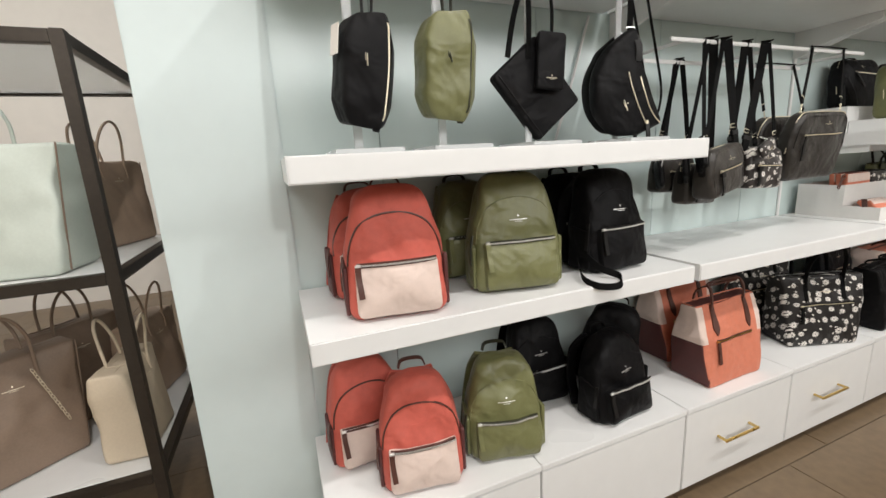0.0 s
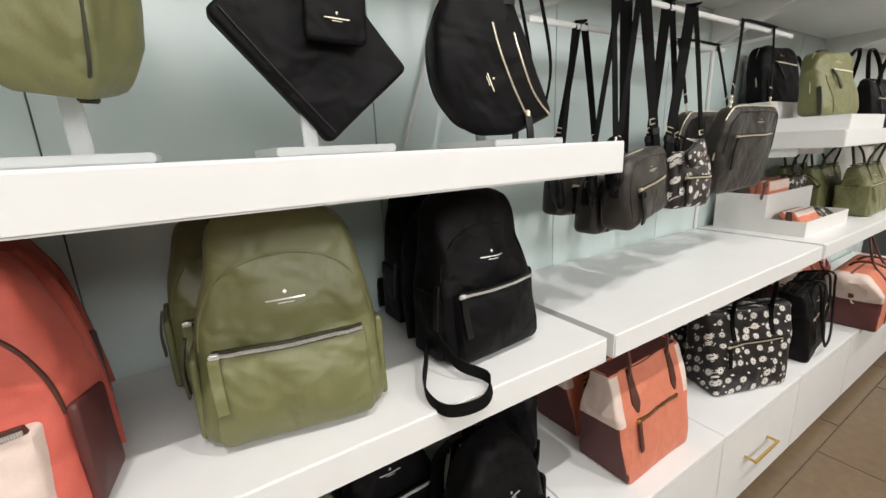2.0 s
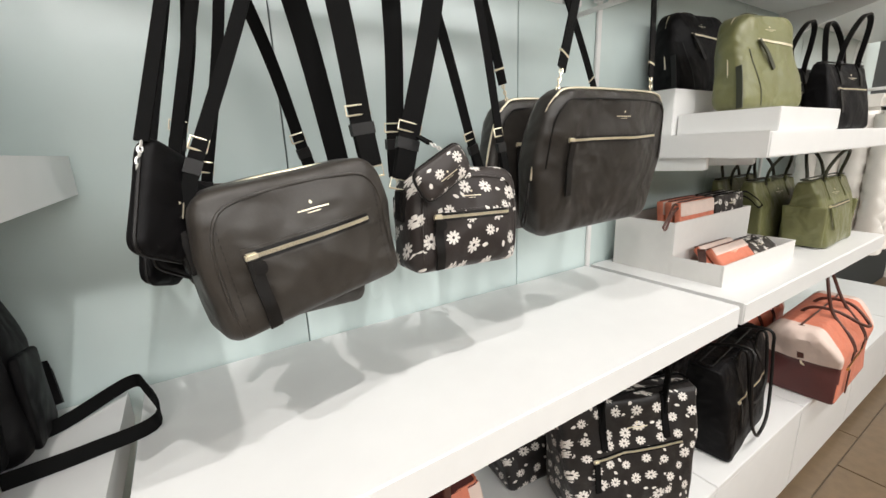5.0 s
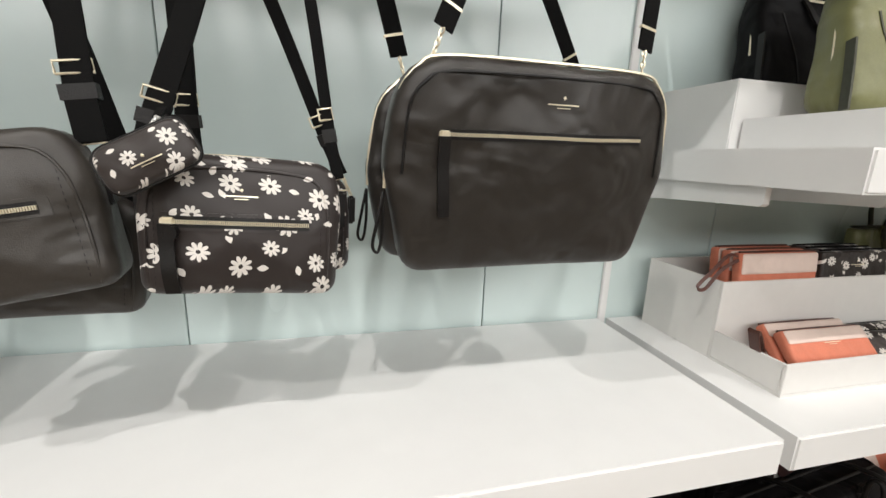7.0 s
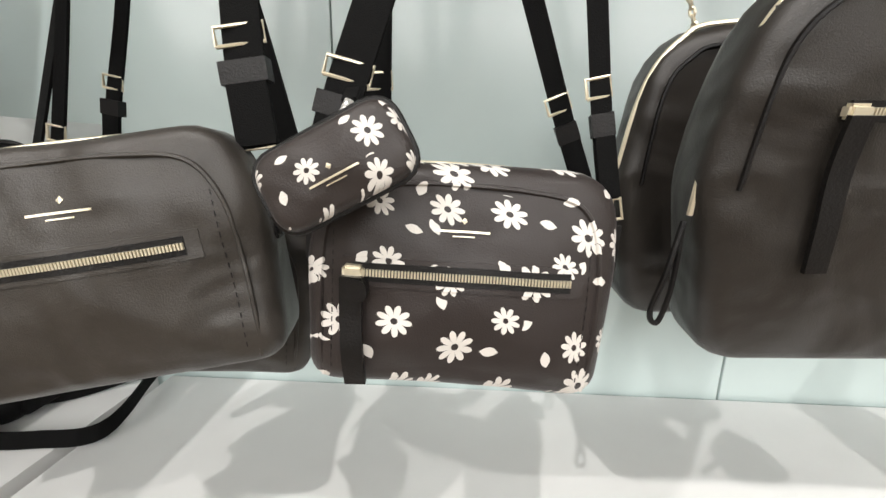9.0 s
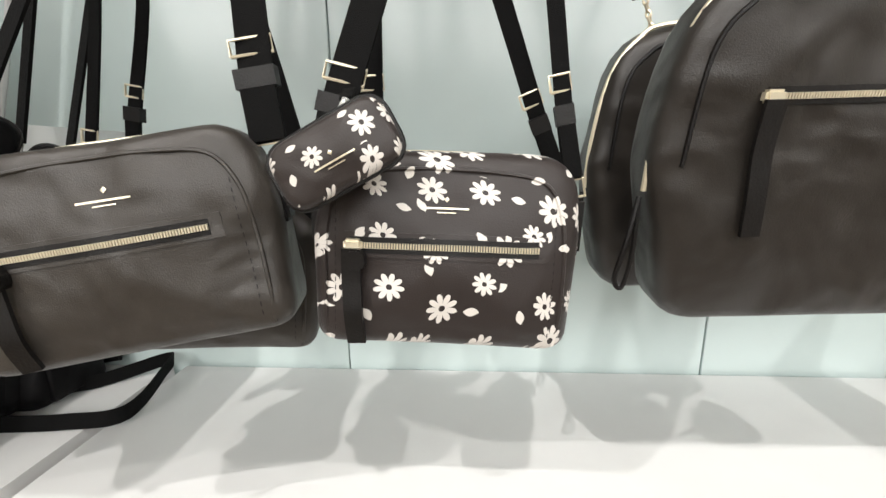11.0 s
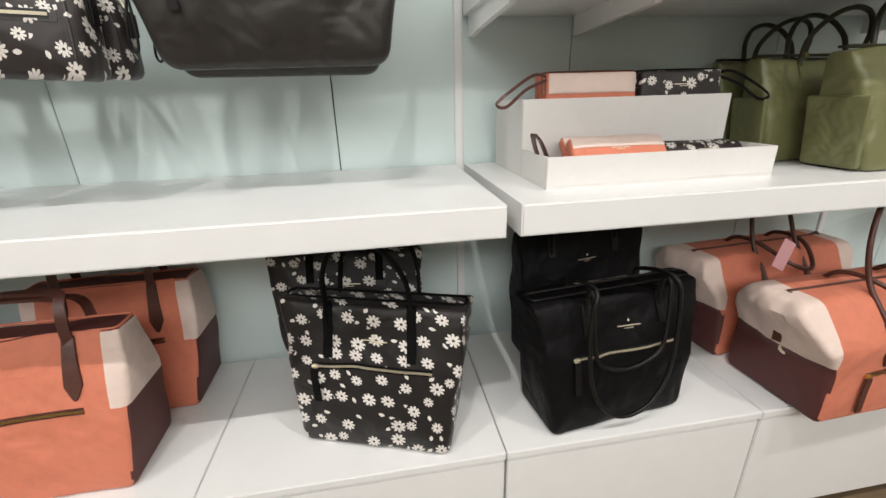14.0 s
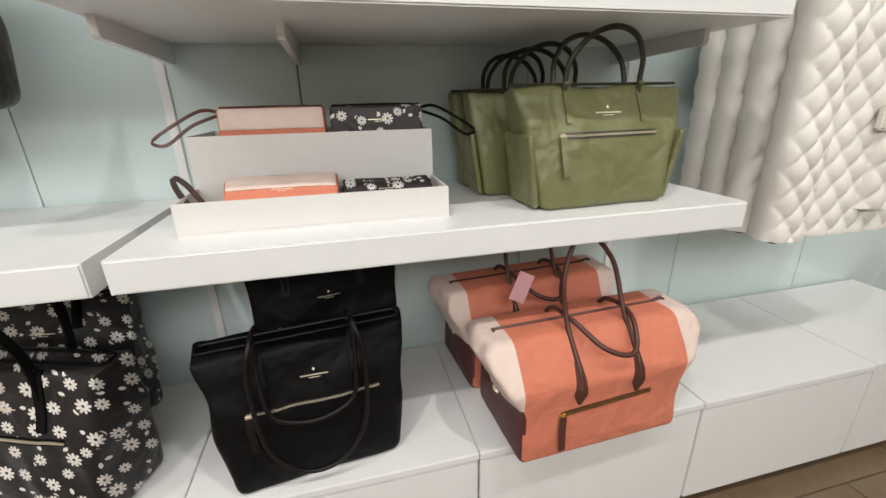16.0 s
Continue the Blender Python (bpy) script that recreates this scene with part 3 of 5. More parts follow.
backpack(pose(-0.275, 0.165, MID, 0, 0, 5), *BLACK_SET, L3 + " and a loose strap", seed=5, loop=True, w=0.27, h=0.36)
backpack(pose(-0.255, 0.385, MID, 0, 0, 0), *BLACK_SET, L3 + " in the shade behind another", seed=6, detail=False, loop="back")
backpack(pose(-1.06, 0.135, CAB, 0, 0, -9), *CORAL_SET, L1 + " on the drawer cabinet", seed=7)
backpack(pose(-1.19, 0.33, CAB, 0, 0, 4), *CORAL_SET, L1 + " behind another", seed=8, detail=False)
backpack(pose(-0.755, 0.135, CAB, 0, 0, -14), *OLIVE_SET, L2 + " on the drawer cabinet", seed=9, w=0.262, h=0.335)
backpack(pose(-0.255, 0.125, CAB, 0, 0, 6), *BLACK_SET, L3 + " on the drawer cabinet", seed=10, w=0.275, h=0.315)
backpack(pose(-0.47, 0.35, CAB, 0, 0, -4), *BLACK_SET, L3 + " behind another", seed=11, detail=False)

backpack(pose(-0.135, 0.32, CAB, 0, 8, -48), *BLACK_SET, L3 + " leaning in the shade", seed=12, detail=False, w=0.25, h=0.35)


def tote(m, mat_, trim, metal, label, group, wb, wt, h, d, seed=0, rise=0.2, pockets=False, handle_flat=True, zipped=True, handle_x=0.3, name="tote_bag", droop=False, side_mat=None, lean=0.03, drop=0.09, puff=0.008, pinch=0.72, sag=0.026):
    """An open tote that widens to the top, with two handles."""
    t = thing(name, m, label, "tote bag", group)
    bm = soft_body(outline([(-wb / 2, 0, 0.025), (wb / 2, 0, 0.025), (wt / 2, h, 0.012), (-wt / 2, h, 0.012)]), d, 0.02, puff, 0.016, seed, lean=lean, pinch=pinch, sag=sag)
    at = surface(bm)
    part("body", bm, mat_, t)
    rim = outline([(-wt / 2 * 0.96, -d * 0.11, 0.014), (wt / 2 * 0.96, -d * 0.11, 0.014), (wt / 2 * 0.96, d * 0.11, 0.014), (-wt / 2 * 0.96, d * 0.11, 0.014)])
    part("top_zip", tube([(p.x, p.y + lean * h, h - 0.010) for p in rim] + [(rim[0].x, rim[0].y + lean * h, h - 0.010)], 0.003, 6, 1), trim, t, "bound edge round the opening")
    for s in (-1, 1):
        y = (at(0, h * 0.9) - 0.003) if s < 0 else d * 0.15 + lean * h + 0.003
        if droop:
            k, low, out = (0.118, 0.12, 0.012) if s > 0 else (0.10, 0.47, 0.0)
            x = wt * handle_x
            f = at(0, h * 0.9)
            pts = [(-x, y, h - 0.03 if s > 0 else h - drop), (-x, y, h + 0.005), (-x * 1.02, min(y, f) - 0.02 - out, h + (0.03 if s > 0 else 0.015)), (-k, f - 0.035 - out, h - 0.05)]
            for a in (150, 120, 90, 60, 30):
                q = h * low + (h * 0.72 - h * low) * (1 - math.sin(radians(a)))
                pts.append((k * math.cos(radians(a)) * 1.04, at(0, max(0.02, q)) - 0.016 - out, q))
            pts += [(k, f - 0.035 - out, h - 0.05), (x * 1.02, min(y, f) - 0.02 - out, h + (0.03 if s > 0 else 0.015)), (x, y, h + 0.005), (x, y, h - 0.03 if s > 0 else h - drop)]
            part("handle", tube(pts, 0.0052, 8, 4), trim, t, "rolled leather handle drooping over the front")
        else:
            handle_arch(t, -wt * handle_x, wt * handle_x, y, h, rise, 0.006, trim, 0.03 * s, handle_flat, drop if s < 0 else 0.02)
        if s < 0:
            for x in (-wt * handle_x, wt * handle_x):
                part("handle_tab", drape_strip(bmesh.new(), at, (x, h - drop), (x, h - 0.005), 0.02 if handle_flat else 0.012, 0.004), OLIVE if mat_ is OLIVE else trim, t)
    if zipped:
        zip_on(t, at, (-wb * 0.36, h * 0.58), (wb * 0.40, h * 0.585), trim, metal, OLIVE if mat_ is OLIVE else trim, 0.085)
    logo_on(t, at, 0.01, h * 0.76, 0.062, metal)
    if pockets:
        for s in (-1, 1):
            sp = soft_body(outline([(-d * 0.42, 0.006, 0.01), (d * 0.42, 0.006, 0.01), (d * 0.44, h * 0.6, 0.006), (-d * 0.44, h * 0.6, 0.006)]), 0.012, 0.005, 0.003, 0.004, seed + 3)
            sp.transform(pose(s * (wb / 2 + 0.008), 0, 0, 0, 0, 90) @ pose(0, 0, 0, 9 * s))
            part("side_pocket", sp, side_mat or mat_, t, "slip side pocket")
    return t


# bay 2, cabinet top: colour-block totes and daisy totes
def block_tote(m, label, seed):
    t = thing("tote_bag", m, label, "tote bag", "coral colour-block totes")
    wb, wt, h, d = 0.335, 0.40, 0.355, 0.19
    bm = soft_body(outline([(-wb / 2, 0, 0.02), (wb / 2, 0, 0.02), (wt / 2, h * 0.62, 0.05), (wt / 2 * 0.98, h, 0.012), (-wt / 2 * 0.98, h, 0.012), (-wt / 2, h * 0.62, 0.05)]), d, 0.014, 0.006, 0.015, seed, lean=0.03, pinch=0.62, sag=0.014)
    at = surface(bm)

    def zone(c, n):
        if n.z > 0.75 and c.z > h * 0.9:
            return "opening"
        if c.z > h * 0.54 and abs(c.x) > wb * 0.475 and c.z < h * 0.97:
            return "side_gusset" + (".l" if c.x < 0 else ".r")
        if abs(n.x) > 0.62 and abs(c.x) > wb * 0.42:
            return ("side_panel" if c.z < h * 0.54 else "side_gusset") + (".l" if c.x < 0 else ".r")
        return "body"
    # the top is closed skin; wine colour there stands in for the shaded inside
    looks = {"body": (ORANGE, ""), "opening": (WINE, "closed top coloured dark for the shaded inside"), "side_panel": (WINE, "dark wine side panel"), "side_gusset": (PALE, "pale pink upper side panel")}
    for key, b in split_panels(bm, (h * 0.54, h * 0.97), zone, (-wb * 0.475, wb * 0.475)).items():
        nm = key.split(".")[0]
        part(nm, b, looks[nm][0], t, looks[nm][1])
    rim = outline([(-wt * 0.47, -d * 0.16, 0.015), (wt * 0.47, -d * 0.16, 0.015), (wt * 0.47, d * 0.19, 0.015), (-wt * 0.47, d * 0.19, 0.015)])
    part("top_edge", tube([(p.x, p.y + 0.012, h - 0.008) for p in rim] + [(rim[0].x, rim[0].y + 0.012, h - 0.008)], 0.003, 6, 1), ORANGE, t, "bound edge round the opening")
    for s in (-1, 1):
        y = at(0, h * 0.97) - 0.004 if s < 0 else d * 0.2 + 0.014
        x = wt * 0.26
        pts = [(-x, y, h * 0.7), (-x, y, h), (-x * 1.0, y * 0.7, h + 0.05), (-x * 0.8, 0.0, h + 0.075), (x * 0.8, 0.0, h + 0.075), (x * 1.0, y * 0.7, h + 0.05), (x, y, h), (x, y, h * 0.7)]
        if s > 0:
            pts = [(p[0], p[1], p[2] - 0.01) for p in pts]
        part("handle", ribbon(pts, 0.018, 0.006, (1, 0.3, 0)), BROWN_LEATHER, t, "brown leather handle")
        if s < 0:
            for q in (-x, x):
                part("handle_tab", drape_patch(bmesh.new(), at, outline([(q, h * 0.60, 0.006), (q + 0.016, h * 0.70, 0.012), (q + 0.011, h * 0.97, 0.004), (q - 0.011, h * 0.97, 0.004), (q - 0.016, h * 0.70, 0.012)]), 0.005), BROWN_LEATHER, t, "leaf-shaped leather tab")
    zip_on(t, at, (-wb * 0.34, h * 0.55), (wb * 0.34, h * 0.555), BROWN_LEATHER, BRASS, BROWN_LEATHER, 0.095)
    logo_on(t, at, 0, h * 0.80, 0.055, ORANGE)
    return t


block_tote(pose(0.355, 0.150, CAB, 0, 0, 1), "coral canvas tote with pale corners and wine sides", 21)
block_tote(pose(0.395, 0.39, CAB, 0, 0, 2), "coral canvas colour-block tote standing behind another", 22)
tote(pose(1.06, 0.150, CAB, 0, 0, -19), DAISY, WEBBING, GOLD, "black daisy-print nylon tote with gold zip", "daisy totes", 0.355, 0.435, 0.36, 0.18, 23, 0.15, False, side_mat=DAISY, handle_x=0.22, pinch=0.5, drop=0.13)
tote(pose(0.985, 0.38, CAB, 0, 0, -6), DAISY, WEBBING, GOLD, "black daisy-print nylon tote standing behind another", "daisy totes", 0.35, 0.42, 0.40, 0.15, 24, 0.10, False, handle_x=0.22)

# bay 3, cabinet top
tote(pose(1.622, 0.120, CAB, 0, 0, 7), BLACK, BLACK_LEATHER, GOLD, "black nylon tote with drooping leather handles", "black totes", 0.37, 0.455, 0.345, 0.17, 25, 0.16, droop=True, handle_x=0.22, pinch=0.45)
tote(pose(1.66, 0.37, CAB, 0, 0, 5), BLACK, BLACK_LEATHER, GOLD, "black nylon tote in the shade behind another", "black totes", 0.36, 0.40, 0.42, 0.14, 26, 0.06, handle_x=0.25)


def duffle(m, label, seed, upright=True):
    t = thing("duffle_bag", m, label, "duffle bag", "coral duffle bags")
    w, h, d = 0.465, 0.305, 0.26
    prof = outline([(-d / 2, 0, 0.02), (d / 2, 0, 0.02), (d / 2 * 1.0, h * 0.66, 0.05), (d / 2 * 0.55, h, 0.04), (-d / 2 * 0.55, h, 0.04), (-d / 2 * 1.0, h * 0.66, 0.05)])
    turn = pose(0, 0, 0, 0, 0, 90)
    bm = soft_body(prof, w * 0.97, 0.018, 0.014, 0.014, seed, 0.014)
    bm.transform(turn)
    for v in bm.verts:
        v.co.x *= 1 + 0.75 * max(0.0, min(v.co.z / h, 0.85) - 0.48) - 0.35 * max(0.0, v.co.z / h - 0.9)
    at = surface(bm)
    tree = BVHTree.FromBMesh(bm)
    crest = []
    for i in range(13):
        x = w * 0.53 * (i / 6 - 1)
        hit = tree.ray_cast(Vector((x, 0, 1)), Vector((0, 0, -1)))[0]
        if hit:
            crest.append((x, 0, hit.z + 0.001))

    def zone(c, n):
        if c.z > h * 0.53 and abs(c.x) > w * 0.475:
            return "end_gusset" + (".l" if c.x < 0 else ".r")
        if abs(n.x) > 0.5 and abs(c.x) > w * 0.40:
            return ("end_panel" if c.z < h * 0.53 else "end_gusset") + (".l" if c.x < 0 else ".r")
        return "body"
    looks = {"body": (ORANGE, ""), "end_panel": (WINE, "dark wine end panel"), "end_gusset": (PALE, "gathered pale pink end gusset")}
    for key, b in split_panels(bm, (h * 0.53,), zone, (-w * 0.475, w * 0.475)).items():
        nm = key.split(".")[0]
        part(nm, b, looks[nm][0], t, looks[nm][1])
    part("top_zip", tube(crest + [(w * 0.56, 0, h * 0.70)], 0.0042, 6, 3), BROWN_LEATHER, t, "brown zip over the top")
    part("zip_tab", ribbon([crest[0], (-w * 0.555, -0.012, h * 0.74), (-w * 0.57, -0.02, h * 0.58)], 0.020, 0.005, (0, 1, 0)), BROWN_LEATHER, t, "leather tab at the zip's end")
    for s in (-1, 1):
        y = -d / 2 - 0.002 if s < 0 else d / 2 + 0.002
        x = w * 0.17
        top = h * 0.93
        if s < 0:
            pts = [(-x, at(-x, h * 0.62) - 0.003, h * 0.62), (-x, at(-x, h * 0.78) - 0.004, h * 0.78), (-x * 1.0, -0.05, h + 0.02), (-x * 0.95, -0.02, h + 0.13), (-x * 0.2, 0.01, h + 0.215), (x * 0.85, 0.0, h + 0.14), (x, -0.05, h + 0.02), (x, at(x, h * 0.78) - 0.004, h * 0.78), (x, at(x, h * 0.62) - 0.003, h * 0.62)]
        else:
            pts = [(-x, 0.07, h * 0.85), (-x, 0.02, h + 0.02), (-x * 0.9, -0.06, h + 0.025), (-x * 0.3, -0.13, h - 0.02), (x * 0.6, -0.14, h - 0.035), (x * 1.05, -0.07, h + 0.02), (x, 0.02, h + 0.02), (x, 0.07, h * 0.85)]
        part("handle", tube(pts, 0.0062, 8), BROWN_LEATHER, t, "long rolled brown leather handle")
        if s < 0:
            for q in (-x, x):
                part("handle_tab", drape_patch(bmesh.new(), at, outline([(q, h * 0.46, 0.006), (q + 0.017, h * 0.58, 0.012), (q + 0.008, h * 0.82, 0.006), (q - 0.008, h * 0.82, 0.006), (q - 0.017, h * 0.58, 0.012)]), 0.0045), BROWN_LEATHER, t)
    zip_on(t, at, (-w * 0.27, h * 0.42), (w * 0.27, h * 0.45), BROWN_LEATHER, BRASS, BROWN_LEATHER, 0.10)
    part("strap_ring", tube([(-w * 0.5, -0.02, h * 0.6), (-w * 0.53, -0.02, h * 0.5), (-w * 0.51, -0.03, h * 0.46)], 0.004, 6), GOLD, t)
    return t


tag = tagged(part("price_tag", box(-0.026, 0.026, -0.0008, 0.0008, -0.042, 0.042, 0.0004), PINK_TAG, smooth=False), "pale pink paper price tag on a duffle", "price tag")
tag.matrix_world = pose(2.195, 0.212, 0.635, -8, 28, 4)
duffle(pose(2.30, 0.072, CAB, 0, 0, 2), "coral canvas duffle with pale ends and brown handles", 31)
duffle(pose(2.27, 0.365, CAB, 0, 0, 4), "coral canvas duffle in the shade behind another", 32)

# ---- bay 3, middle shelf: stepped box and olive totes ----
t = thing("display_box", pose(0, 0, MID), "stepped white card display box holding wristlets", "display box")
bx0, bx1, by0, bym, by1 = 1.43, 1.96, 0.097, 0.25, 0.465
part("tray_floor", box(bx0, bx1, by0, bym, 0.0, 0.006), WHITE_CARD, t, smooth=False)
part("tray_front", box(bx0, bx1, by0, by0 + 0.006, 0.006, 0.066, 0.001), WHITE_CARD, t, smooth=False)
for x in (bx0, bx1 - 0.006):
    part("tray_side", box(x, x + 0.006, by0 + 0.006, bym, 0.006, 0.066, 0.001), WHITE_CARD, t, smooth=False)
part("riser_front", box(bx0, bx1, bym, bym + 0.006, 0.0, 0.175, 0.001), WHITE_CARD, t, smooth=False)
for x in (bx0, bx1 - 0.006):
    part("riser_side", box(x, x + 0.006, bym + 0.006, by1, 0.0, 0.175, 0.001), WHITE_CARD, t, smooth=False)
part("riser_back", box(bx0 + 0.006, bx1 - 0.006, by1 - 0.006, by1, 0.0, 0.175), WHITE_CARD, t, smooth=False)
part("riser_floor", box(bx0 + 0.006, bx1 - 0.006, bym + 0.006, by1 - 0.006, 0.118, 0.124), WHITE_CARD, t, smooth=False)


def wristlet(m, two_tone, label, seed, w=0.235, h=0.105, strap=False, band=0.56):
    t = thing("wristlet", m, label, "wristlet", "wristlets in the display box")
    bm = soft_body(outline([(-w / 2, 0, 0.01), (w / 2, 0, 0.01), (w / 2, h, 0.008), (-w / 2, h, 0.008)]), 0.024, 0.008, 0.003, 0.002, seed)
    at = surface(bm)
    if two_tone:
        part("body", bm, ORANGE, t)
        part("pale_band", drape_patch(bmesh.new(), at, outline([(-w / 2 + 0.004, h * band, 0.004), (w / 2 - 0.004, h * band, 0.004), (w / 2 - 0.004, h * 0.985, 0.006), (-w / 2 + 0.004, h * 0.985, 0.006)]), 0.002), PALE, t, "pale pink upper band")
        trim = BROWN_LEATHER
    else:
        part("body", bm, DAISY_SMALL, t)
        trim = WEBBING
    part("zip", tube([(-w / 2 + 0.006, 0, h + 0.001), (0, 0, h + 0.002), (w / 2 - 0.006, 0, h + 0.001)], 0.003, 6, 3), trim, t)
    logo_on(t, at, 0.0, h * 0.72, 0.045, GOLD)
    s = -1 if two_tone else 1
    if strap:
        part("wrist_strap", ribbon([(s * (w / 2 - 0.006), -0.002, h - 0.008), (s * (w / 2 + 0.03), -0.006, h - 0.004), (s * (w / 2 + 0.085), -0.02, h - 0.035), (s * (w / 2 + 0.125), -0.025, h - 0.065), (s * (w / 2 + 0.10), -0.02, h - 0.072), (s * (w / 2 + 0.05), -0.01, h - 0.035), (s * (w / 2 - 0.004), -0.004, h - 0.014)], 0.007, 0.002, (0, 0.5, 1)), trim, t, "narrow wrist strap")
    return t


LW = "coral and pale pink canvas wristlet in the box"
LD = "black daisy-print wristlet in the box"
for i in range(3):
    wristlet(pose(1.605, 0.275 + 0.03 * i, MID + 0.125, -6, 0, 0), True, LW, 40 + i, 0.225, strap=i == 0)
    wristlet(pose(1.836, 0.275 + 0.03 * i, MID + 0.125, -6, 0, 0), False, LD, 43 + i, 0.215, strap=i == 0)
for i in range(2):
    wristlet(pose(1.62, 0.114 + 0.038 * i, MID + 0.008, -42, 0, 0), True, LW, 46 + i, 0.225, 0.105, band=0.72)
    wristlet(pose(1.84, 0.118 + 0.038 * i, MID + 0.008, -52, 0, 0), False, LD, 49 + i, 0.205, 0.092)
t = thing("wrist_strap", pose(1.462, 0.165, MID + 0.007, 0, -24, 10), "folded brown leather wrist strap standing in the tray", "wrist strap")
part("strap", ribbon([(0.0, 0.0, 0.0), (-0.004, 0.0, 0.075), (0.004, 0.004, 0.105), (0.016, 0.006, 0.080), (0.020, 0.006, 0.0)], 0.022, 0.003, (0.2, 1, 0)), BROWN_LEATHER, t)
LT = "olive green nylon tote with dark handles"
tote(pose(2.322, 0.142, MID, 0, 0, 1), OLIVE, OLIVE_DARK, GOLD, LT + " and zipped pocket", "olive totes", 0.315, 0.425, 0.275, 0.155, 51, 0.098, True, handle_flat=False, handle_x=0.22)
tote(pose(2.26, 0.30, MID, 0, 0, -1), OLIVE, OLIVE_DARK, GOLD, LT + " behind another", "olive totes", 0.325, 0.40, 0.27, 0.12, 52, 0.09, True, handle_flat=False, handle_x=0.22, zipped=False)
tote(pose(2.24, 0.425, MID, 0, 0, 2), OLIVE, OLIVE_DARK, GOLD, LT + " against the wall", "olive totes", 0.325, 0.38, 0.27, 0.09, 53, 0.085, False, handle_flat=False, handle_x=0.22, zipped=False)

# ---- bay 3, upper shelf ----
slab("plinth", 1.42, 1.86, 0.015, 0.27, UP, UP + 0.06, WHITE, "low white display plinth under a backpack", "plinth", 0.002)
slab("plinth", 1.40, 1.87, 0.275, 0.47, UP, UP + 0.135, WHITE, "tall white display plinth under a backpack", "plinth", 0.002)


def flat_backpack(m, mat_, trim, metal, label, seed, w, h, d):
    """A smooth backpack with a broad flat top, a zip across the chest and a long pull."""
    t = thing("backpack", m, label, "backpack", "backpacks above")
    bm = soft_body(outline([(-w / 2, 0, 0.03), (w / 2, 0, 0.03), (w / 2 * 0.95, h * 0.6, 0.08), (w / 2 * 0.84, h, 0.05), (-w / 2 * 0.84, h, 0.05), (-w / 2 * 0.95, h * 0.6, 0.08)]), d, 0.026, 0.010, 0.012, seed, lean=0.16, pinch=0.3)
    at = surface(bm)
    part("body", bm, mat_, t)
    edge = [(-w * 0.47, h * 0.30), (-w * 0.455, h * 0.62), (-w * 0.40, h * 0.88), (-w * 0.30, h * 0.97), (0, h * 0.985), (w * 0.30, h * 0.97), (w * 0.40, h * 0.88), (w * 0.455, h * 0.62)]
    part("top_zip", tube([(x * 1.02, 0.16 * z - 0.006, z * 1.008) for x, z in edge], 0.0026, 6), metal, t, "zip over the top")
    part("chest_zip", drape_strip(bmesh.new(), at, (-w * 0.22, h * 0.72), (w * 0.36, h * 0.68), 0.006, 0.002), metal, t, "slim zip across the chest")
    y = at(-w * 0.2, h * 0.6)
    part("zip_pull", ribbon([(-w * 0.22, at(-w * 0.22, h * 0.72) - 0.004, h * 0.72), (-w * 0.16, y - 0.012, h * 0.58), (-w * 0.05, y - 0.016, h * 0.42)], 0.011, 0.004, (1, 0, 0)), trim, t, "long leather zip pull")
    part("side_pull", ribbon([(-w * 0.485, -d * 0.2, h * 0.45), (-w * 0.50, -d * 0.32, h * 0.25), (-w * 0.505, -d * 0.4, h * 0.02)], 0.016, 0.004, (0, 1, 0)), trim, t, "leather pull on the side zip")
    part("seam", drape_strip(bmesh.new(), at, (-w * 0.34, h * 0.62), (-w * 0.22, h * 0.05), 0.003, 0.0015), trim, t)
    logo_on(t, at, 0.0, h * 0.84, 0.04, metal)
    part("top_handle", ribbon([(-0.035, 0.16 * h + 0.01, h - 0.006), (-0.025, 0.16 * h + 0.02, h + 0.012), (0.025, 0.16 * h + 0.02, h + 0.012), (0.035, 0.16 * h + 0.01, h - 0.006)], 0.014, 0.004, (0, 1, 0)), trim, t)
    return t


flat_backpack(pose(1.595, 0.135, UP + 0.06, 0, 0, -12), OLIVE, OLIVE_DARK, GOLD, L2.replace("silver", "gold") + " on a white plinth", 61, 0.265, 0.262, 0.10)
flat_backpack(pose(1.70, 0.375, UP + 0.135, 0, 0, -8), BLACK, BLACK_LEATHER, GOLD, L3.replace("silver", "gold") + " on a tall white plinth", 62, 0.31, 0.265, 0.10)
for x, y, r, sd in ((2.31, 0.15, -6, 63), (2.22, 0.28, -4, 64), (2.12, 0.40, 0, 65)):
    tote(pose(x, y, UP, 0, 0, r), BLACK, BLACK_LEATHER, GOLD, "black nylon tote with upright handles on the upper shelf", "black totes above", 0.30, 0.33, 0.25, 0.12, sd, 0.15, handle_x=0.22)

# ---- bay 2: rail and hanging bags ----
RZ, RY = 1.708, 0.20
RZ2, RY2 = 1.655, 0.30
t = thing("hanging_rail", pose(0, 0, 0), "white metal hanging rail on arms from the wall", "rail")
part("bar", box(0.02, 1.30, RY - 0.004, RY + 0.004, RZ - 0.015, RZ, 0.002), WHITE, t, smooth=False)
part("bar", box(0.0, 1.0, RY2 - 0.004, RY2 + 0.004, RZ2 - 0.015, RZ2, 0.002), WHITE, t, smooth=False)
for x in (0.10, 0.66, 1.22):
    part("arm", box(x - 0.006, x + 0.006, RY + 0.004, WALL - 0.001, RZ - 0.014, RZ - 0.002, 0.002), WHITE, t, smooth=False)


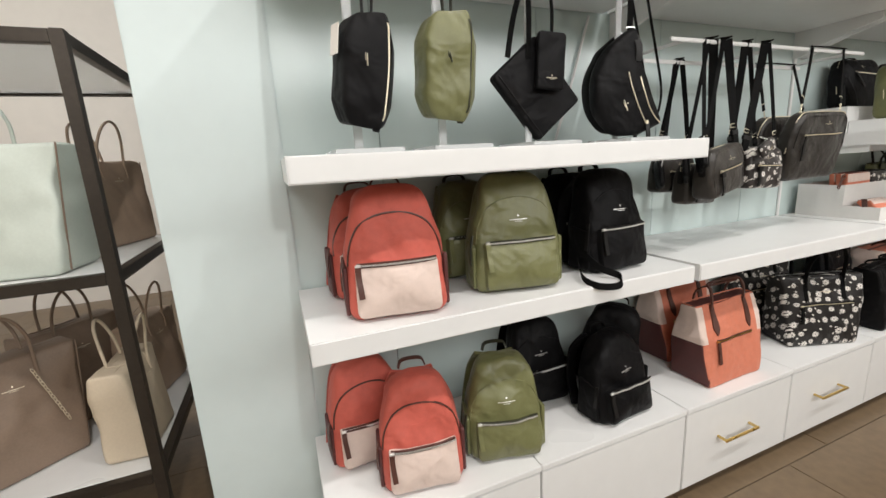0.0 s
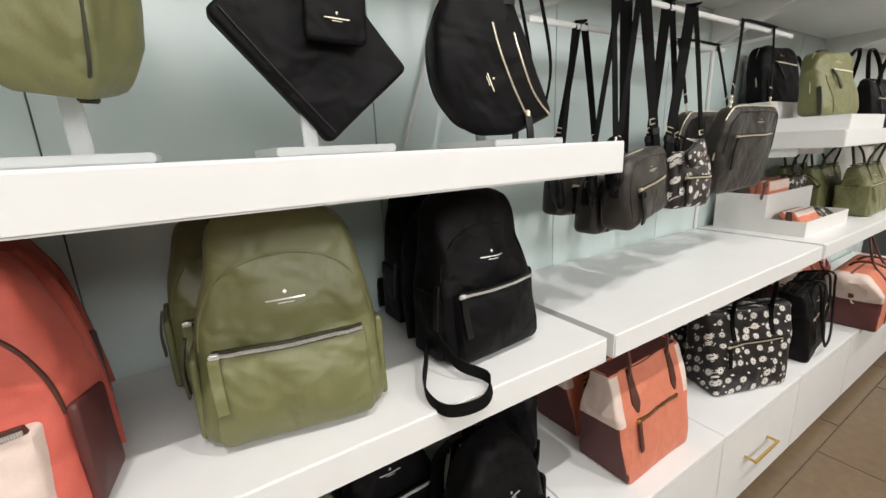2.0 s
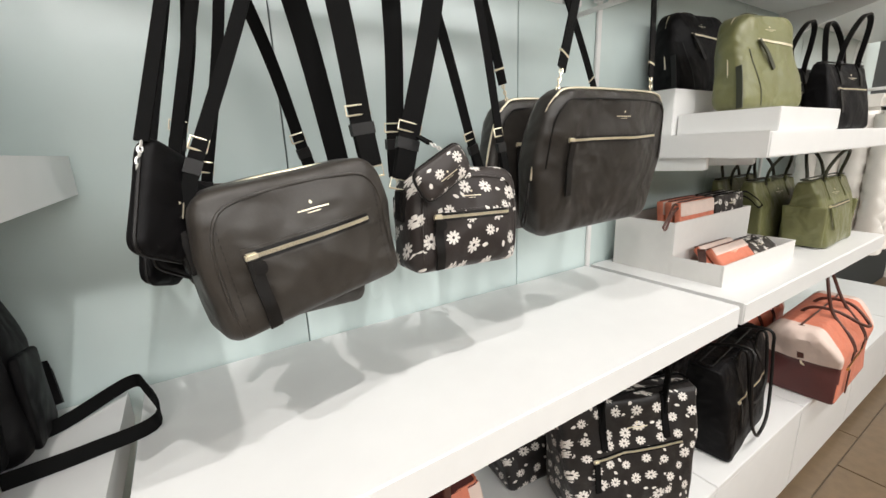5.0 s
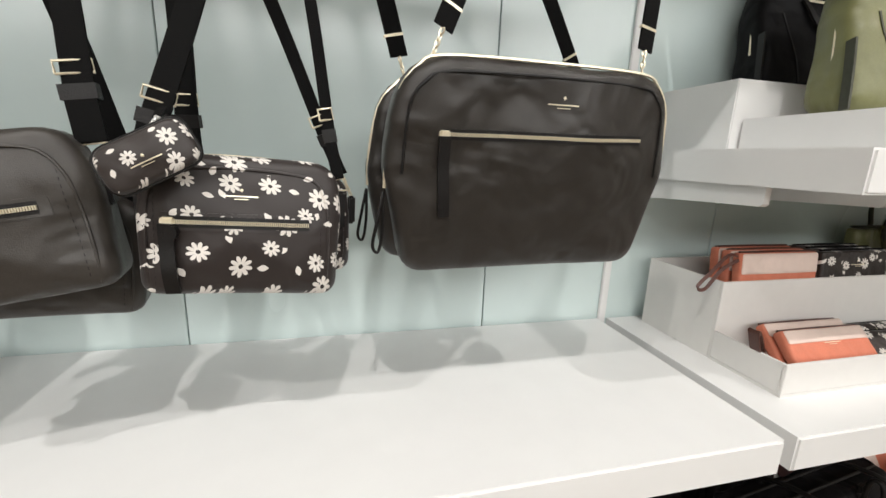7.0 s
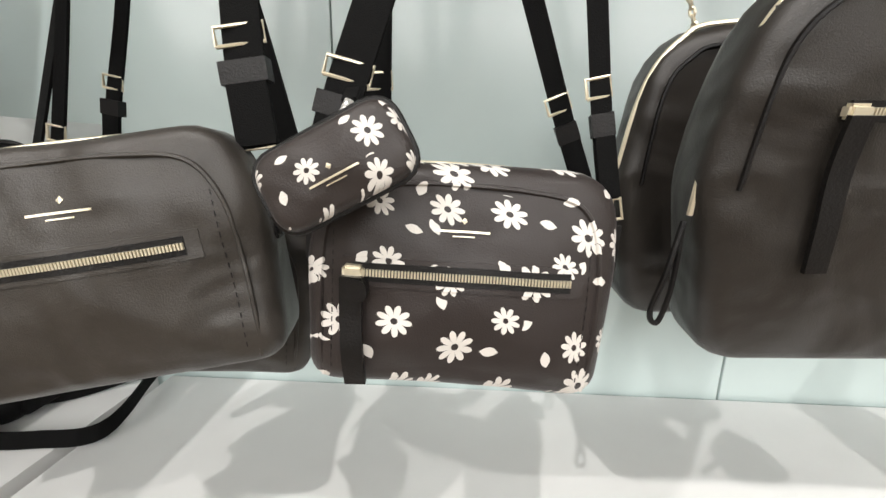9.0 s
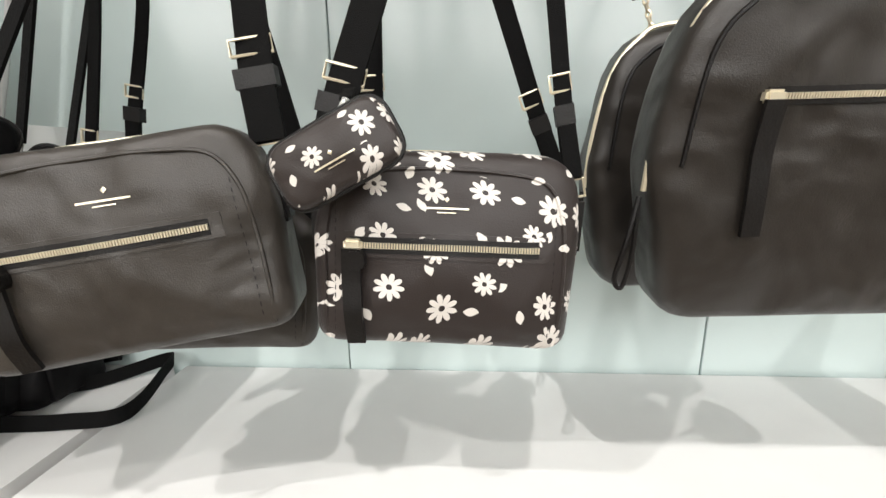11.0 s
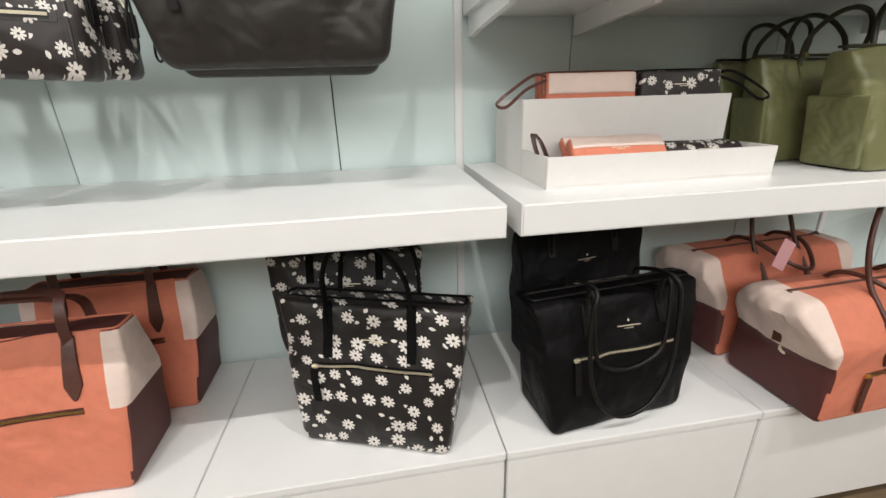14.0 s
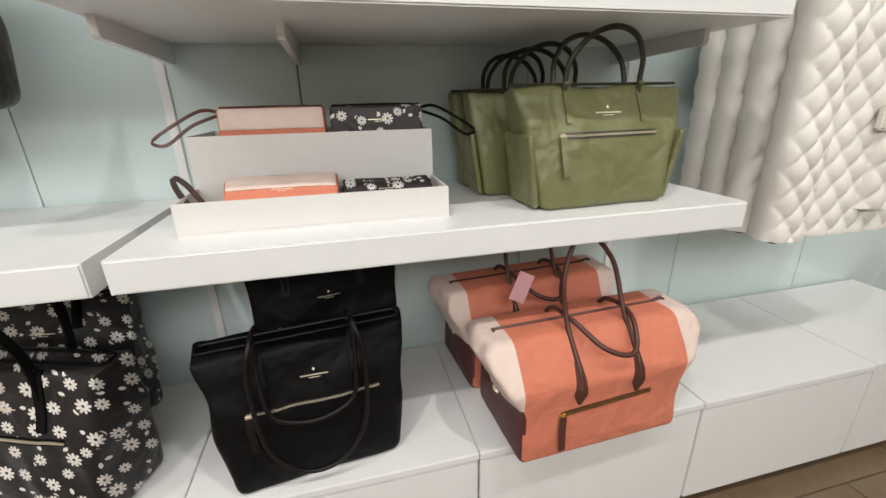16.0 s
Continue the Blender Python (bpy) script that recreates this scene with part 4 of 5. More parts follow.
def chain(parent, p, q, metal, n=7):
    """A short run of alternately turned oval links from p to q."""
    p, q = Vector(p), Vector(q)
    d = (q - p) / n
    side = d.orthogonal().normalized()
    bm = bmesh.new()
    for i in range(n):
        c = p + d * (i + 0.5)
        s = side if i % 2 else d.normalized().cross(side)
        r = d.length * 0.62
        ring = [c + d.normalized() * r * math.cos(a) + s * r * 0.55 * math.sin(a) for a in [2 * math.pi * j / 10 for j in range(11)]]
        sweep(bm, ring, [(0.0014, 0), (0, 0.0014), (-0.0014, 0), (0, -0.0014)])
    return part("chain", bm, metal, parent, "metal link chain")


def twisted(pts, width, thick, side0, side1, k=6):
    """A flat strap along pts whose broad side turns from side0 to side1."""
    line = smooth_line(pts, k)
    bm = bmesh.new()
    rows = []
    side0, side1 = Vector(side0), Vector(side1)
    n = len(line) - 1
    for i, p in enumerate(line):
        t = (line[min(i + 1, n)] - line[max(i - 1, 0)]).normalized()
        f = i / n
        a = side0.lerp(side1, f * f * (3 - 2 * f))
        a = (a - t * a.dot(t)).normalized() * width / 2
        b = t.cross(a).normalized() * thick / 2
        rows.append([bm.verts.new(p + u) for u in (-a - b, a - b, a + b, b - a)])
    for r, q in zip(rows, rows[1:]):
        for i in range(4):
            bm.faces.new((r[i], r[(i + 1) % 4], q[(i + 1) % 4], q[i]))
    bm.faces.new(rows[0])
    bm.faces.new(rows[-1][::-1])
    return bm


def hung_strap(parent, m, ends, top_x, top_y, top_z, width, metal, sway=0.01, chained=True, right=1.0, turn=(0.9, -0.4, 0), left=1.0):
    """A webbing strap from two ends on the bag (local) over the rail (world x, y, z)."""
    inv = m.inverted()
    rot = inv.to_3x3()
    across = rot @ Vector(turn)
    for e, dx in ((ends[0], -0.012), (ends[1], 0.012)):
        e = Vector(e)
        wd = width * left if dx < 0 else width * right
        top = inv @ Vector((top_x + dx, top_y, top_z))
        u = (top - e).normalized()
        face = Vector((1, -0.15, 0))
        face = (face - u * face.dot(u)).normalized()
        c1 = e + u * (0.035 if chained else 0.016)
        if chained:
            chain(parent, e, c1, metal, 5)
        else:
            hw = wd * 0.56
            sq = [e - face * hw, e + face * hw, c1 + face * hw, c1 - face * hw]
            part("strap_ring", tube([*sq, sq[0]], 0.0016, 6, 1), metal, parent, "square metal ring at the bag's side")
        c2 = c1 + u * 0.055
        mid = c1 + (top - c1) * 0.55 + Vector((sway, 0.004, 0))
        part("strap", twisted([c1, c2, mid, top], wd, 0.0028, face, across), WEBBING, parent, "black webbing shoulder strap")
        part("strap_tail", twisted([c1 + u * 0.002 - Vector((0, 0.004, 0)), c2 - Vector((0, 0.004, 0))], wd * 0.96, 0.0028, face, face, 3), WEBBING, parent, "doubled strap end")
        part("strap_slide", ribbon([c2 - u * 0.007, c2 + u * 0.010], wd * 1.12, 0.011, face, 1), BLACK_LEATHER, parent, "leather keeper on the strap")
        b0 = c2 + u * 0.022
        hw = wd * 0.58
        sq = [b0 - face * hw, b0 + face * hw, b0 + u * 0.014 + face * hw, b0 + u * 0.014 - face * hw]
        part("buckle", tube([*sq, sq[0]], 0.0015, 6, 1), metal, parent, "metal strap buckle")
    topv = inv @ Vector((top_x, top_y, top_z + 0.004))
    v = rot @ Vector((1, 0, 0))
    part("strap", ribbon([topv - v * 0.014, topv + Vector((0, 0, 0.001)), topv + v * 0.014], width, 0.004, across, 2), WEBBING, parent)


def camera_bag(m, mat_, metal, label, group, w, h, d, seed, top, top_y, strap_w=0.024, detail=True, spread=1.0, piping=None, sway=0.01, chained=True, top_z=RZ, right=1.0, zx=0.31, turn=(0.9, -0.4, 0), left=1.0):
    t = thing("crossbody_bag", m, label, "crossbody bag", group)
    bm = soft_body(outline([(-w / 2 * 0.97, 0, 0.022), (w / 2 * 0.97, 0, 0.022), (w / 2, h * 0.6, 0.05), (w / 2 * 0.92, h, 0.048), (-w / 2 * 0.92, h, 0.048), (-w / 2, h * 0.6, 0.05)], 0.012), d, 0.020, 0.012, 0.009, seed, pinch=0.30)
    at = surface(bm)
    part("body", bm, mat_, t)
    edge = [(-w * 0.475, h * 0.55), (-w * 0.455, h * 0.78), (-w * 0.38, h * 0.93), (-w * 0.2, h * 0.972), (0, h * 0.98), (w * 0.2, h * 0.972), (w * 0.38, h * 0.93), (w * 0.455, h * 0.78), (w * 0.475, h * 0.55)]
    front = [(-w * 0.465, h * 0.05), (-w * 0.475, h * 0.25)] + edge + [(w * 0.475, h * 0.25), (w * 0.465, h * 0.05)]
    part("piping", tube([(x * 0.91, at(x * 0.91, z * 0.94) - 0.0004, z * 0.94) for x, z in front], 0.0019, 6), piping or mat_, t, "corded seam round the front")
    for s in (-1, 1):
        bm = bmesh.new()
        for i in range(16):
            z = h * (0.10 + 0.042 * i)
            drape_strip(bm, at, (s * w * 0.395, z), (s * w * 0.395, z + h * 0.022), 0.0008, 0.0004, 0.001, 1)
        part("stitching", bm, BLACK_LEATHER, t, "row of dark stitches beside the seam")
    part("top_zip", tube([(x, 0.004, z * 1.012) for x, z in edge], 0.0035, 6), metal, t, "metal zip over the top")
    zip_on(t, at, (-w * zx, h * 0.55), (w * zx, h * 0.555), BLACK_LEATHER, metal, BLACK_LEATHER, h * 0.5, detail)
    part("zip_welt", drape_strip(bmesh.new(), at, (-w * zx - 0.006, h * 0.55), (w * zx + 0.010, h * 0.555), 0.021, 0.0011), mat_, t, "stitched welt framing the zip")
    part("pull_head", drape_patch(bmesh.new(), at, outline([(-w * zx - 0.004, h * 0.43, 0.008), (-w * zx + 0.014, h * 0.43, 0.008), (-w * zx + 0.014, h * 0.53, 0.008), (-w * zx - 0.004, h * 0.53, 0.008)], 0.01, 3), 0.011), BLACK_LEATHER, t, "rounded leather head of the zip pull")
    logo_on(t, at, 0.0 if seed != 71 else 0.01, h * 0.75, w * 0.165, metal)
    for s in (-1, 1):
        part("side_tab", box(s * w * 0.5 - 0.006, s * w * 0.5 + 0.006, -0.012, 0.012, h * 0.5, h * 0.8, 0.003), BLACK_LEATHER, t)
    hung_strap(t, m, ((-w * 0.5 * spread, 0, h * 0.8), (w * 0.5 * spread, 0, h * 0.8)), top, top_y, top_z + 0.003, strap_w, metal, sway, chained, right, turn, left)
    return t


LC = "black nylon camera bag hanging from the rail"
camera_bag(pose(0.264, 0.138, 1.122, 0, -8, 11), WARM_BLACK, GOLD, LC + " with gold zips", "hanging camera bags", 0.270, 0.184, 0.085, 71, 0.305, RY - 0.01, 0.033, chained=False, left=0.5)
camera_bag(pose(0.250, 0.236, 1.074, 0, 4, 12), WARM_BLACK, GOLD, LC + " behind another", "hanging camera bags", 0.245, 0.165, 0.08, 72, 0.24, RY, 0.034, False, chained=False, left=0.4)
camera_bag(pose(0.22, 0.325, 1.12, 0, 4, 6), WARM_BLACK, GOLD, LC + " close to the wall", "hanging camera bags", 0.235, 0.16, 0.08, 73, 0.20, RY2, 0.020, False, top_z=RZ2)
camera_bag(pose(0.527, 0.160, 1.122, 0, 3, 2), DAISY_SMALL, GOLD, "daisy-print crossbody bag hanging from the rail", "hanging daisy bags", 0.232, 0.170, 0.085, 74, 0.555, RY - 0.012, 0.033, chained=False, right=0.45, zx=0.335)
camera_bag(pose(0.555, 0.245, 1.125, 0, 2, 4), DAISY_SMALL, GOLD, "daisy-print crossbody bag hanging behind another", "hanging daisy bags", 0.212, 0.145, 0.07, 75, 0.45, RY, 0.030, False, right=0.6)


def big_bag(m, label, seed, tops, detail=True, ty=RY, tz=RZ):
    t = thing("laptop_bag", m, label, "laptop bag", "hanging laptop bags")
    w, h, d = 0.455, 0.300, 0.072
    bm = soft_body(outline([(-w / 2 * 0.87, 0, 0.04), (w / 2 * 0.87, 0, 0.04), (w / 2, h * 0.5, 0.09), (w / 2 * 0.90, h, 0.085), (-w / 2 * 0.90, h, 0.085), (-w / 2, h * 0.5, 0.09)], 0.018), d, 0.022, 0.010, 0.009, seed, pinch=0.2)
    at = surface(bm)
    part("body", bm, LAPTOP_BLACK, t)
    edge = [(-w * 0.487, h * 0.42), (-w * 0.482, h * 0.6), (-w * 0.455, h * 0.82), (-w * 0.40, h * 0.945), (-w * 0.32, h * 0.995), (0, h * 1.004), (w * 0.32, h * 0.995), (w * 0.40, h * 0.945), (w * 0.455, h * 0.82), (w * 0.482, h * 0.6)]
    part("top_zip", tube([(x * 1.012, -0.016, z * 1.002) for x, z in edge], 0.0025, 6), GOLD, t, "gold zip over the top")
    rim = [(-w * 0.462, h * 0.5), (-w * 0.445, h * 0.78), (-w * 0.40, h * 0.89), (-w * 0.32, h * 0.935), (0, h * 0.945), (w * 0.32, h * 0.935), (w * 0.40, h * 0.89), (w * 0.445, h * 0.78), (w * 0.462, h * 0.5)]
    part("piping", tube([(x * 0.97, at(x * 0.97, z) - 0.0005, z) for x, z in rim], 0.002, 6), BLACK_LEATHER, t, "corded seam round the front")
    zip_on(t, at, (-w * 0.335, h * 0.68), (w * 0.355, h * 0.685), BLACK_LEATHER, GOLD, BLACK_LEATHER, 0.11, detail)
    logo_on(t, at, 0.02, h * 0.84, 0.048, GOLD)
    part("pull_loop", tube([(-w * 0.495, -0.012, h * 0.40), (-w * 0.515, -0.02, h * 0.26), (-w * 0.528, -0.02, h * 0.14), (-w * 0.51, -0.02, h * 0.11), (-w * 0.497, -0.018, h * 0.22), (-w * 0.495, -0.012, h * 0.39)], 0.0024, 6), BLACK_LEATHER, t, "looped leather zip pull")
    inv = m.inverted()
    for x, tx in ((-w * 0.36, tops[0]), (w * 0.36, tops[1])):
        e = Vector((x, 0.0, h * 0.98))
        top = inv @ Vector((tx, ty - 0.006, tz + 0.004))
        c1 = e + (top - e) * 0.14
        chain(t, e, c1, GOLD, 5)
        part("strap", ribbon([c1, c1 + (top - c1) * 0.5 + Vector((0.003, 0, 0)), top], 0.029, 0.003, (1, 0.2, 0)), WEBBING, t, "black webbing shoulder strap")
        u = (top - c1).normalized()
        part("buckle", ribbon([c1 + u * 0.03, c1 + u * 0.034], 0.032, 0.005, (1, 0.2, 0), 1), GOLD, t, "gold strap buckle")
    a, b = inv @ Vector((tops[0], ty - 0.006, tz + 0.005)), inv @ Vector((tops[1], ty - 0.006, tz + 0.005))
    part("strap", ribbon([a, (a + b) / 2 + Vector((0, 0, 0.002)), b], 0.024, 0.003, (0, 1, 0), 3), WEBBING, t)
    return t


big_bag(pose(0.932, 0.205, 1.137, 9, -0.5, 2), "large black nylon laptop bag with gold zips hanging", 81, (0.88, 1.12))
big_bag(pose(0.915, 0.325, 1.128, 7, 0, 2), "large black nylon laptop bag hanging behind another", 82, (0.68, 0.94), False, RY2, RZ2)


def pouch(m, mat_, label, w, h, group, seed, top=None):
    t = thing("pouch", m, label, "pouch", group)
    bm = soft_body(outline([(-w / 2, 0, 0.018), (w / 2, 0, 0.018), (w / 2, h, 0.018), (-w / 2, h, 0.018)], 0.01), 0.022, 0.009, 0.004, 0.002, seed)
    at = surface(bm)
    part("body", bm, mat_, t)
    ring = outline([(-w / 2, 0, 0.018), (w / 2, 0, 0.018), (w / 2, h, 0.018), (-w / 2, h, 0.018)], 0.01)
    part("zip", tube([(p.x * 1.005, -0.002, p.y) for p in ring] + [(ring[0].x * 1.005, -0.002, ring[0].y)], 0.0022, 6, 1), BLACK_LEATHER, t, "zip round the edge")
    logo_on(t, at, 0.0, h * 0.42, 0.034, GOLD)
    if top:
        e = Vector((w * 0.2, 0, h))
        q = m.inverted() @ Vector(top)
        c = e + (q - e).normalized() * 0.03
        chain(t, e, c, SILVER, 5)
        part("strap", ribbon([c, c + (q - c) * 0.5, q], 0.010 if (q - e).length < 0.15 else 0.014, 0.003, m.inverted().to_3x3() @ Vector((0.9, -0.3, 0))), WEBBING, t, "black strap")
    return t


pouch(pose(0.468, 0.088, 1.268, -6, -28, 4), DAISY_TINY, "small daisy-print pouch clipped to a crossbody bag", 0.097, 0.052, "clipped pouches", 91, (0.452, 0.150, 1.345))
pouch(pose(0.128, 0.140, 1.262, -8, -66, 62), BLACK, "small black pouch clipped to a camera bag", 0.125, 0.080, "clipped pouches", 92, (0.20, RY, RZ + 0.002))
pouch(pose(0.155, 0.205, 1.215, -10, -58, 48), BLACK, "small black pouch clipped to a camera bag", 0.125, 0.080, "clipped pouches", 93, (0.225, RY, RZ + 0.002))
pouch(pose(0.105, 0.300, 1.195, -8, -72, 66), BLACK, "small black pouch hanging close to the wall", 0.115, 0.072, "clipped pouches", 94, (0.175, RY2, RZ2 + 0.002))

# ---- bay 1, upper shelf: clear stands with hanging pieces ----


def stand(x, y, rise, label="clear acrylic bag stand with a flat base"):
    t = thing("bag_stand", pose(x, y, UP), label, "stand", "clear bag stands")
    part("base", box(-0.085, 0.085, -0.075, 0.12, 0.0, 0.012, 0.002), ACRYLIC, t, smooth=False)
    part("post", box(-0.012, 0.012, 0.075, 0.083, 0.012, rise, 0.002), ACRYLIC, t, smooth=False)
    part("hook", box(-0.008, 0.008, 0.0, 0.075, rise - 0.006, rise, 0.002), ACRYLIC, t, smooth=False)
    return t


STANDS = ((-1.16, 0.10), (-0.91, 0.10), (-0.61, 0.10), (-0.25, 0.10))
for x, y in STANDS:
    stand(x, y, 0.52)


def hung_case(m, mat_, metal, label, seed, tag=False, broad=1.0):
    """A boxy cosmetic case that hangs by its wrist strap, long side upright."""
    t = thing("cosmetic_case", m, label, "cosmetic case", "hanging cosmetic cases")
    w, h, d = 0.146, 0.255, 0.12
    sec = outline([(0.030, -0.078, 0.010), (-0.072, -0.036, 0.020), (-0.070, 0.056, 0.022), (0.066, 0.056, 0.022), (0.080, -0.012, 0.020)], 0.012, 4)
    levels = [0.0, 0.004, 0.012, 0.024, 0.040, 0.058] + [0.08 + 0.02 * i for i in range(6)] + [h - 0.058, h - 0.040, h - 0.024, h - 0.012, h - 0.004, h]
    bm = bmesh.new()
    rings = []
    for z in levels:
        k = min(1.0, 0.60 + 0.40 * math.sqrt(min(z, h - z) / 0.058))
        ring = []
        for p in sec:
            n_ = noise.noise(Vector((p.x * 16 + seed, p.y * 16, z * 13)))
            fold = 0.10 * max(0.0, -p.y) * (1 - k) * 8
            ring.append(bm.verts.new((p.x * k * broad + 0.006 * n_, p.y * (k * 0.55 + 0.45) + 0.006 * n_, z + (fold if z > h / 2 else -fold) * 0.5)))
        rings.append(ring)
    for a, b in zip(rings, rings[1:]):
        for i in range(len(sec)):
            bm.faces.new((a[i], a[(i + 1) % len(sec)], b[(i + 1) % len(sec)], b[i]))
    bm.faces.new(rings[0])
    bm.faces.new(rings[-1])
    bmesh.ops.recalc_face_normals(bm, faces=bm.faces)
    at = surface(bm)
    part("body", bm, mat_, t)
    part("zip", tube([(0.022, -0.03, h + 0.004)] + [(0.022 + 0.006 * math.sin(math.pi * q), at(0.024, h * q) - 0.001, h * q) for q in (0.95, 0.8, 0.6, 0.4, 0.2, 0.06)] + [(0.018, -0.03, -0.006)], 0.0024, 6), metal, t, "zip along the front ridge")
    logo_on(t, at, -0.022, h * 0.62, 0.046, metal, turn=90)
    part("wrist_strap", ribbon([(-0.012, 0.0, h), (-0.018, 0.004, h + 0.06), (-0.004, 0.012, h + 0.115), (0.010, 0.004, h + 0.06), (0.010, 0, h)], 0.010, 0.003, (0, 1, 0)), BLACK_LEATHER if mat_ is BLACK else OLIVE_DARK, t, "narrow leather wrist strap")
    part("end_tab", box(0.008, 0.030, -0.045, -0.040, -0.016, 0.006, 0.002), BLACK_LEATHER if mat_ is BLACK else OLIVE_DARK, t, "small tab at the zip's end")
    if tag:
        part("price_tag", box(-w / 2 - 0.012, -w / 2 - 0.0105, -0.02, 0.025, h * 0.62, h * 0.90, 0.0005), PAPER, t, "cream paper price tag", smooth=False)
    return t


hung_case(pose(-1.152, 0.15, 1.412, 4, 7, 16), BLACK, GOLD, "black nylon cosmetic case hanging by its strap", 101, True)
hung_case(pose(-0.908, 0.15, 1.428, 4, 2, 10), OLIVE, OLIVE_DARK, "olive nylon cosmetic case hanging by its strap", 102, broad=1.14)

# diamond-hung wallet with a small pouch in front
m = pose(-0.585, 0.178, 1.512, 0, 50, -4)
t = thing("wristlet", m, "black nylon wristlet hanging askew on a stand", "wristlet")
bm = soft_body(outline([(-0.125, -0.098, 0.014), (0.125, -0.098, 0.014), (0.125, 0.098, 0.014), (-0.125, 0.098, 0.014)], 0.016), 0.040, 0.010, 0.004, 0.005, 103)
at = surface(bm)
part("body", bm, BLACK, t)
part("piping", tube([(-0.115, -0.021, -0.080), (0, -0.024, -0.082), (0.115, -0.021, -0.080)], 0.002, 5), BLACK_LEATHER, t)
inv = m.inverted()
for dx in (-0.025, 0.012):
    part("strap", ribbon([inv @ Vector((-0.645 + dx * 2, 0.16, 1.60)), inv @ Vector((-0.635 + dx * 1.4, 0.16, 1.72)), inv @ Vector((-0.62, 0.165, 1.85))], 0.017, 0.003, inv.to_3x3() @ Vector((1, 0, 0))), WEBBING, t, "black webbing strap")
m = pose(-0.565, 0.132, 1.505, 0, 3, -4)
t = thing("pouch", m, "small black pouch with gold emblem on a strap", "pouch")
bm = soft_body(outline([(-0.048, 0, 0.010), (0.048, 0, 0.010), (0.048, 0.165, 0.014), (-0.048, 0.165, 0.014)], 0.012), 0.020, 0.007, 0.003, 0.001, 104)
at = surface(bm)
part("body", bm, BLACK, t)
logo_on(t, at, 0.0, 0.035, 0.040, GOLD)
part("strap", ribbon([(0.0, 0, 0.16), (0.002, 0.01, 0.24), (-0.01, 0.03, 0.345)], 0.010, 0.003, (1, 0, 0)), WEBBING, t)

# belt bags, crescent shaped, one behind the other


def belt_bag(m, label, seed):
    t = thing("belt_bag", m, label, "belt bag", "hanging belt bags")
    W, H = 0.262, 0.325
    g = lambda u, v: ((u - 0.5) * W, v * H)
    cs = ((0.47, 1.02, 0.02), (0.20, 0.86, 0.10), (-0.02, 0.58, 0.14), (0.03, 0.22, 0.12), (0.30, -0.01, 0.09), (0.66, -0.01, 0.06), (1.0, 0.10, 0.012), (0.84, 0.40, 0.15), (0.62, 0.78, 0.10), (0.55, 1.02, 0.01))
    bm = soft_body(outline([(*g(u, v), r) for u, v, r in cs], 0.014), 0.060, 0.020, 0.012, 0.006, seed)
    at = surface(bm)
    part("body", bm, BLACK, t)
    for line in (((0.41, 0.60), (0.47, 0.45), (0.56, 0.30), (0.66, 0.17), (0.725, 0.10)), ((0.60, 0.56), (0.66, 0.40), (0.75, 0.26), (0.86, 0.16), (0.96, 0.105))):
        q = smooth_line([Vector((*g(*p), 0)) for p in line], 5)
        part("zip", tube([(p.x, at(p.x, p.y) - 0.0012, p.y) for p in q], 0.0022, 6, 1), GOLD, t, "slim curved metal zip")
    x, z = g(0.725, 0.10)
    part("zip_pull", ribbon([(x, at(x, z) - 0.004, z), (x + 0.002, at(x, z) - 0.010, z - 0.03), (x + 0.005, at(x, z) - 0.008, z - 0.075)], 0.015, 0.004, (1, 0, 0)), BLACK_LEATHER, t, "leather zip pull")
    part("zip_slider", box(x - 0.005, x + 0.005, at(x, z) - 0.008, at(x, z), z - 0.004, z + 0.010, 0.002), GOLD, t)
    logo_on(t, at, *g(0.40, 0.30), 0.046, GOLD, turn=68)
    x, z = g(0.56, 0.86)
    part("strap_tab", ribbon([(x, at(x, z) - 0.003, z - 0.05), (x - 0.002, at(x, z) - 0.004, z), (*g(0.51, 0)[:1], -0.006, H + 0.012)], 0.024, 0.005, (1, 0, 0)), BLACK_LEATHER, t, "leather strap tab")
    part("buckle", box(-0.016, 0.020, -0.010, 0.004, H + 0.010, H + 0.016, 0.002), SILVER, t, "metal belt buckle")
    part("belt", ribbon([(0.002, -0.003, H + 0.012), (0.006, 0.0, H + 0.08), (0.010, 0.02, H + 0.19)], 0.028, 0.003, (1, 0.3, 0)), WEBBING, t, "black webbing belt")
    x, z = g(0.97, 0.11)
    part("belt", ribbon([(x, 0.0, z), (x + 0.022, 0.004, z + 0.10), (x - 0.004, 0.01, z + 0.24), (x - 0.06, 0.02, H + 0.19)], 0.026, 0.003, (0.6, 1, 0)), WEBBING, t, "black webbing belt")
    return t


belt_bag(pose(-0.250, 0.135, 1.362, 0, 0, -8), "black nylon crescent belt bag with gold zips", 105)
belt_bag(pose(-0.200, 0.235, 1.375, 0, 0, -4), "black nylon crescent belt bag hanging behind another", 106)

# slim white bar on the wall, added in place of a streak of reflected light
t = part("rod", tube([(-0.275, WALL - 0.012, UP + 0.006), (-0.20, WALL - 0.012, 1.55), (-0.10, WALL - 0.012, 1.86)], 0.006, 8), WHITE)
tagged(t, "slim white bar standing in for a bright streak of light", "rod")

# ---- bay 4: quilted jackets on a face-out arm ----


